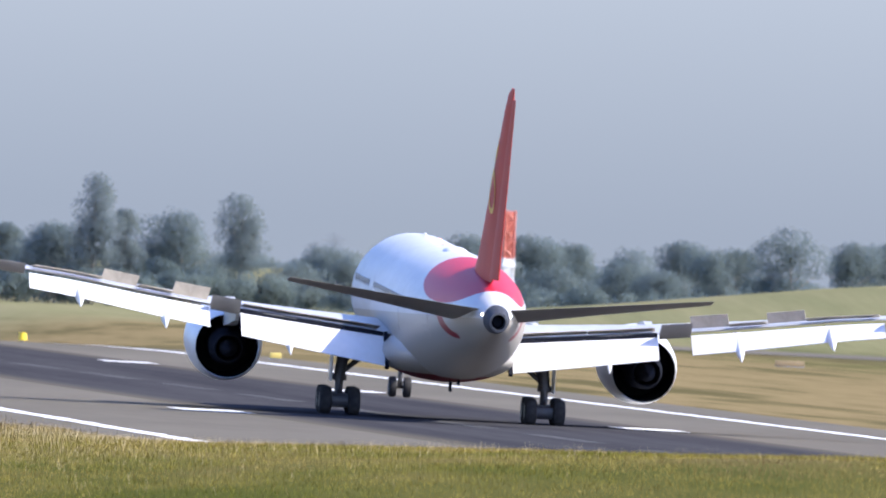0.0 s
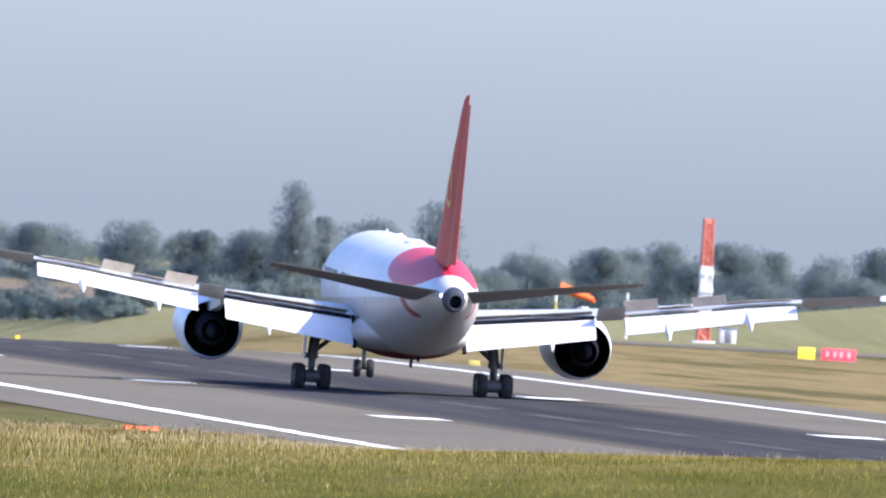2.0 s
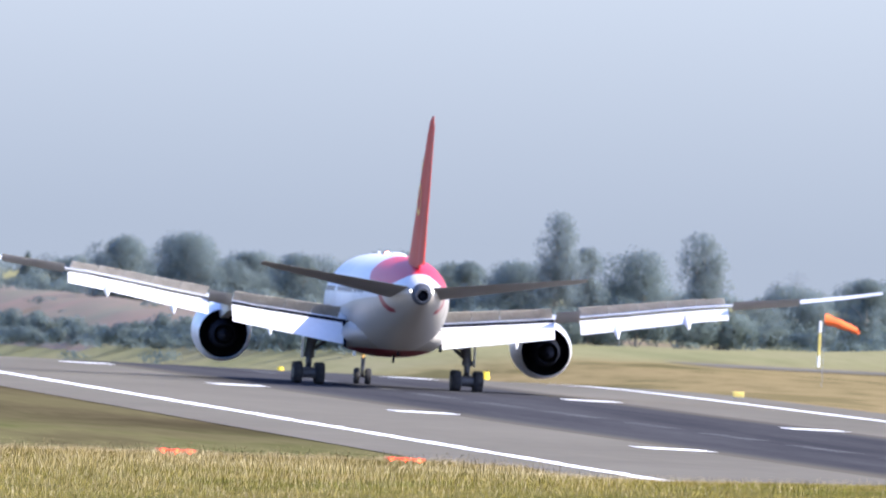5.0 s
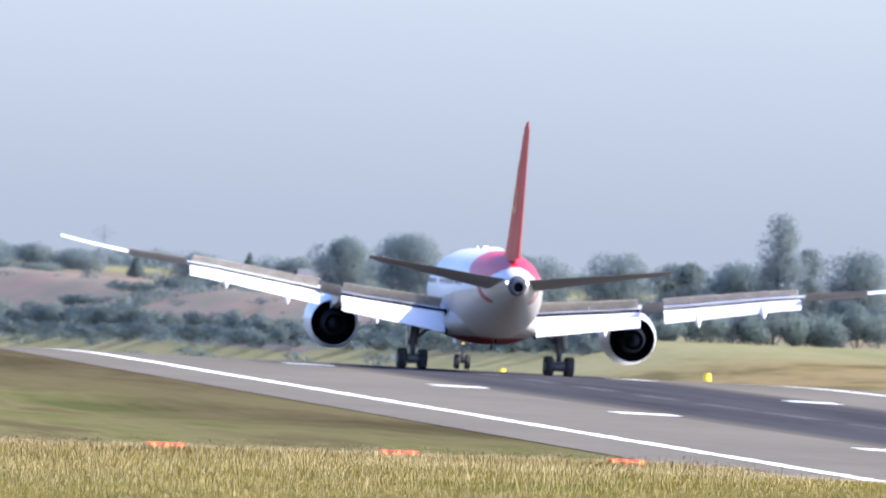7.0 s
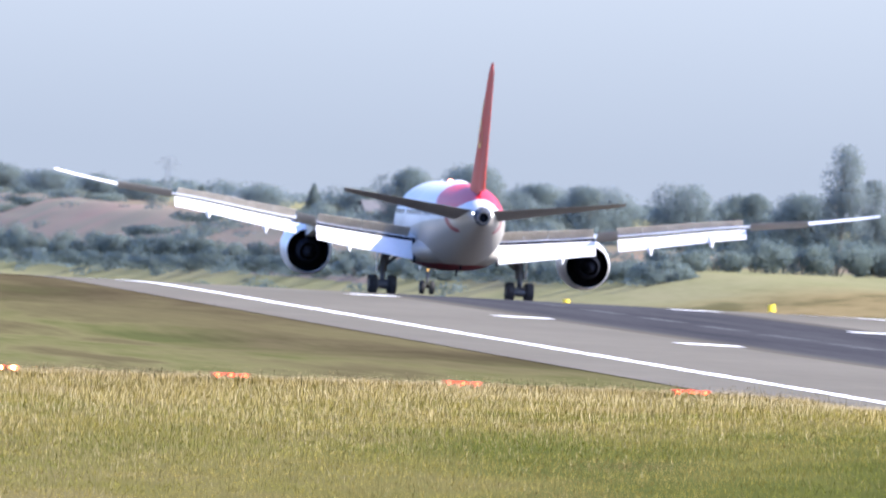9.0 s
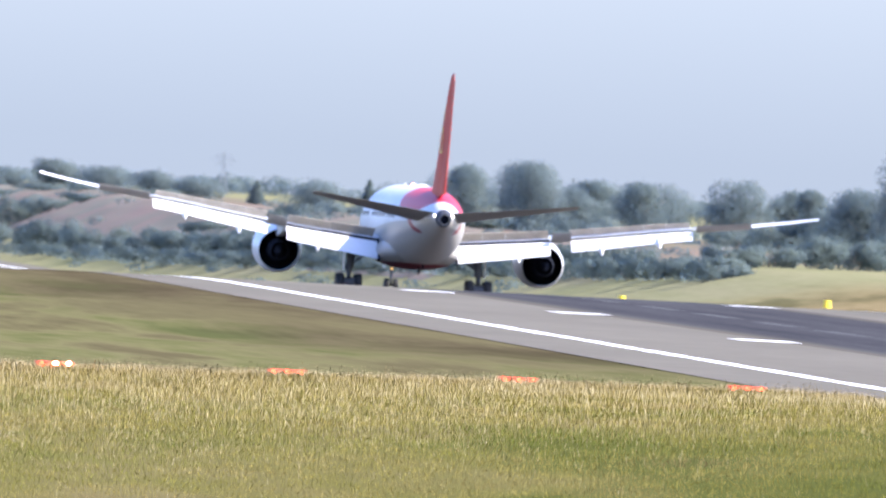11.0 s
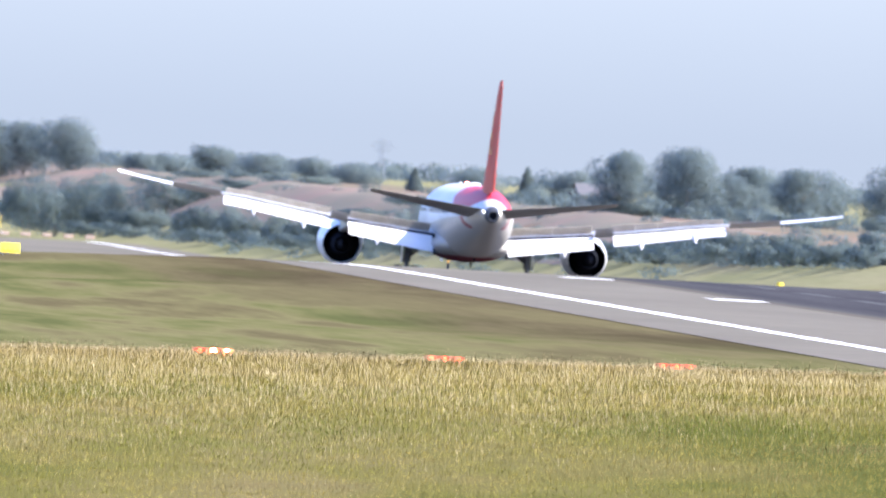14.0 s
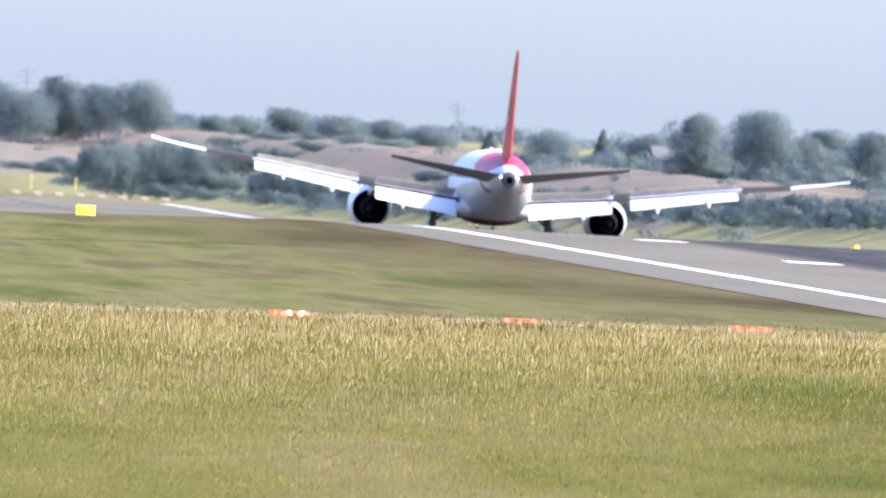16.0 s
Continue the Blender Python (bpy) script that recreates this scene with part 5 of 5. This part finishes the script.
def grass(name, n, x0, x1, y0, y1, h0, h1, wide, mat, label, fade=False, spread=0.55, head=None):
    x = rng.uniform(x0, x1, n)
    y = y0 + (y1 - y0) * rng.uniform(0, 1, n) ** (0.3 if fade else 1.0)
    gx, gy = np.linspace(x0, x1, 60), np.linspace(y0, y1, 60)
    gz = np.array([[ground_height(a, b_) for a in gx] for b_ in gy])
    fx = np.clip((x - x0) / (x1 - x0) * 59, 0, 58.999)
    fy = np.clip((y - y0) / (y1 - y0) * 59, 0, 58.999)
    ix, iy = fx.astype(int), fy.astype(int)
    fx, fy = fx - ix, fy - iy
    z = gz[iy, ix] * (1 - fx) * (1 - fy) + gz[iy, ix + 1] * fx * (1 - fy) + gz[iy + 1, ix] * (1 - fx) * fy + gz[iy + 1, ix + 1] * fx * fy
    clump = np.sin(x * 1.9 + np.sin(y * 0.31) * 2) * np.sin(y * 0.23 + x * 0.7) * 0.16 + 1
    h = rng.uniform(h0, h1, n) * clump
    h *= np.clip(y / 900, 0.5, 1.0) ** 0.3
    lean = rng.normal(0, spread, (n, 2)) * h[:, None]
    a = rng.uniform(0, math.pi, n)
    w = wide * rng.uniform(0.6, 1.4, n) * np.clip(y / 900, 0.55, 1.0) ** 0.8
    dx, dy = np.cos(a) * w, np.sin(a) * w
    p0 = np.stack([x - dx, y - dy, z - 0.05], 1)
    p1 = np.stack([x + dx, y + dy, z - 0.05], 1)
    p2 = np.stack([x + lean[:, 0], y + lean[:, 1], z + h], 1)
    v = np.stack([p0, p1, p2], 1).reshape(-1, 3)
    if head:
        # a seed head at each tip, nodding the way the stalk leans
        q = p2 + np.stack([lean[:, 0] * 0.25, lean[:, 1] * 0.25, np.full(n, head[1])], 1)
        mid, across = (p2 + q) / 2, np.stack([np.cos(a) * head[0], np.sin(a) * head[0], np.zeros(n)], 1)
        v = np.concatenate([v, np.stack([p2, mid - across, q], 1).reshape(-1, 3), np.stack([p2, q, mid + across], 1).reshape(-1, 3)])
    n = len(v) // 3
    me = bpy.data.meshes.new(name)
    me.from_pydata(v.tolist(), [], np.arange(n * 3).reshape(-1, 3).tolist())
    me.materials.append(mat)
    me.update()
    nv = np.repeat(np.stack([rng.normal(0, 0.3, n), rng.normal(-0.25, 0.3, n), np.ones(n)], 1), 3, 0)
    nv /= np.linalg.norm(nv, axis=1)[:, None]
    me.normals_split_custom_set_from_vertices(nv.tolist())
    return tagged(new(name, me), label, "grass", kind="stuff")


STRAW = material("bleached_straw", (0.36, 0.29, 0.14), (0.53, 0.44, 0.26), 0.2, 0.8, fine=1.0, spec=0.1, island=0.4)
SEED = material("seed_heads", (0.13, 0.11, 0.06), (0.24, 0.19, 0.1), 0.2, 0.9, fine=1.0, spec=0.05, island=0.5)
grass("tall_grass", 540000, 8, 76, 440, 952, 0.06, 0.17, 0.009, BLADE, "uncut grass, green with straw-coloured patches, in sun")
grass("dry_grass", 220000, 10, 76, 480, 953, 0.06, 0.19, 0.008, BLADE_DRY, "dry straw-coloured uncut grass, in sun", True)
grass("crest_grass", 70000, 10, 76, 800, 953, 0.08, 0.23, 0.009, BLADE_DRY, "pale straw-coloured grass along the crest of the bank", True)
grass("fringe_grass", 36000, 26, 76, 925, 952, 0.14, 0.34, 0.01, BLADE_DRY, "dry grass fringe in front of the light units")
grass("edge_grass", 22000, 26, 76, 943, 949.2, 0.2, 0.44, 0.009, STRAW, "bleached straw stalks half hiding the light units", False, 0.3)
grass("grass_stalks", 70000, 10, 76, 520, 955, 0.16, 0.36, 0.007, STRAW, "thin pale straw stalks standing above the sward", True, 0.28)
grass("crest_stalks", 3000, 24, 76, 920, 954, 0.2, 0.52, 0.018, SEED, "tall dry grass stalks with brown seed heads", False, 0.2, (0.012, 0.09))


# smoke from the nose wheels as they touch down
puff = empty("tyre_smoke", pose(108.6, 1376.0, 0.05), label="thin pale puff of tyre smoke behind the nose wheels", category="smoke")
puffs = []
for k, (x, y, z, w, h) in enumerate(((0.1, 0.0, 0.35, 1.1, 0.55), (1.3, -3.0, 0.45, 1.3, 0.7), (2.6, -6.0, 0.5, 1.3, 0.65), (0.7, -1.5, 0.7, 1.0, 0.5), (3.7, -9.0, 0.4, 1.1, 0.5))):
    b = bmesh.new()
    bmesh.ops.create_icosphere(b, subdivisions=3, radius=1.0)
    for v in b.verts:
        v.co *= 1 + 0.22 * noise.noise(v.co * 1.6 + Vector((k * 3.1, 0, 0)))
        v.co.x, v.co.y, v.co.z = v.co.x * w, v.co.y * w * 1.4, v.co.z * h
    puffs.append((part("puff", b, SMOKE, puff), x, y, z))

# ---------------------------------------------------------------- what moves
# seconds, along the runway, off the centreline, nose left, nose up, right wing down
ROLL_OUT = [
    (0.0, 1123.3, 0.92, -0.38, 2.0, 0.4), (0.5, 1160.0, 0.76, -0.84, 1.9, 0.39), (1.0, 1195.9, 0.89, -1.14, 1.85, 0.37),
    (1.5, 1231.1, 1.28, -0.53, 1.75, 0.36), (2.0, 1265.6, 1.77, 0.44, 1.5, 0.34), (2.5, 1299.4, 2.19, 1.54, 1.25, 0.33),
    (3.0, 1332.6, 2.35, 2.22, 0.72, 0.31), (3.5, 1365.1, 2.08, 1.98, 0.12, 0.3), (4.2, 1409.5, 1.5, 0.9, 0.05, 0.3),
    (5.0, 1458.9, 1.05, -0.3, 0, 0.3), (6.0, 1518.6, 0.94, -0.86, 0, 0.3), (6.5, 1547.6, 1.08, -0.57, 0, 0.31),
    (7.0, 1576.1, 1.42, 0.02, 0, 0.32), (7.5, 1604.0, 1.71, 0.47, 0, 0.32), (8.0, 1631.4, 1.83, 0.72, 0, 0.33),
    (8.5, 1658.2, 1.84, 0.68, 0, 0.34), (9.0, 1684.6, 1.81, 0.58, 0, 0.35), (9.8, 1725.6, 1.6, 0.45, 0, 0.5),
    (10.6, 1765.2, 1.35, 0.7, 0, 0.5), (11.5, 1808.1, 1.16, 0.86, 0, 0.7), (12.0, 1831.2, 1.15, 0.85, 0, 0.71),
    (12.5, 1853.7, 1.09, 0.84, 0, 0.72), (13.0, 1875.5, 1.02, 0.86, 0, 0.73), (13.5, 1896.8, 0.9, 0.92, 0, 0.74),
    (14.0, 1917.4, 0.82, 0.63, 0, 0.76), (14.5, 1937.4, 0.7, 0.3, 0, 0.77), (15.0, 1956.7, 0.6, 0.11, 0, 0.78),
    (15.5, 1975.3, 0.6, -0.06, 0, 0.79), (16.0, 1993.2, 0.69, -0.25, 0, 0.8)]
# seconds, share of the spoilers' travel
LIFT = [(0.0, 0.0), (2.4, 0.0), (2.55, 0.06), (2.9, 0.8), (3.2, 1.0), (16.0, 1.0)]


def motions():
    walk(plane, [(t, pose(CENTRE + dx, y, along(PROFILE, y) + 0.045, up, bank, yaw)) for t, y, dx, yaw, up, bank in ROLL_OUT])
    for ob, base, first, last in spoilers:
        walk(ob, [(t, base @ pose(0, 0, 0, -(first + (last - first) * f))) for t, f in LIFT])

    # the puffs rise from the runway at touchdown, drift aside and thin out into it again
    for k, (ob, x, y, z) in enumerate(puffs):
        t0 = 3.22 + 0.05 * k
        walk(ob, [(0.0, pose(x * 0.3, y, -2.2)), (t0 - 0.06, pose(x * 0.3, y, -1.6)), (t0 + 0.06, pose(x * 0.6, y, z * 0.7)), (3.5, pose(x, y, z)), (3.8, pose(x * 1.25, y, z * 0.9)), (4.1, pose(x * 1.4, y, -1.8)), (16.0, pose(x * 1.4, y, -2.2))])


motions()
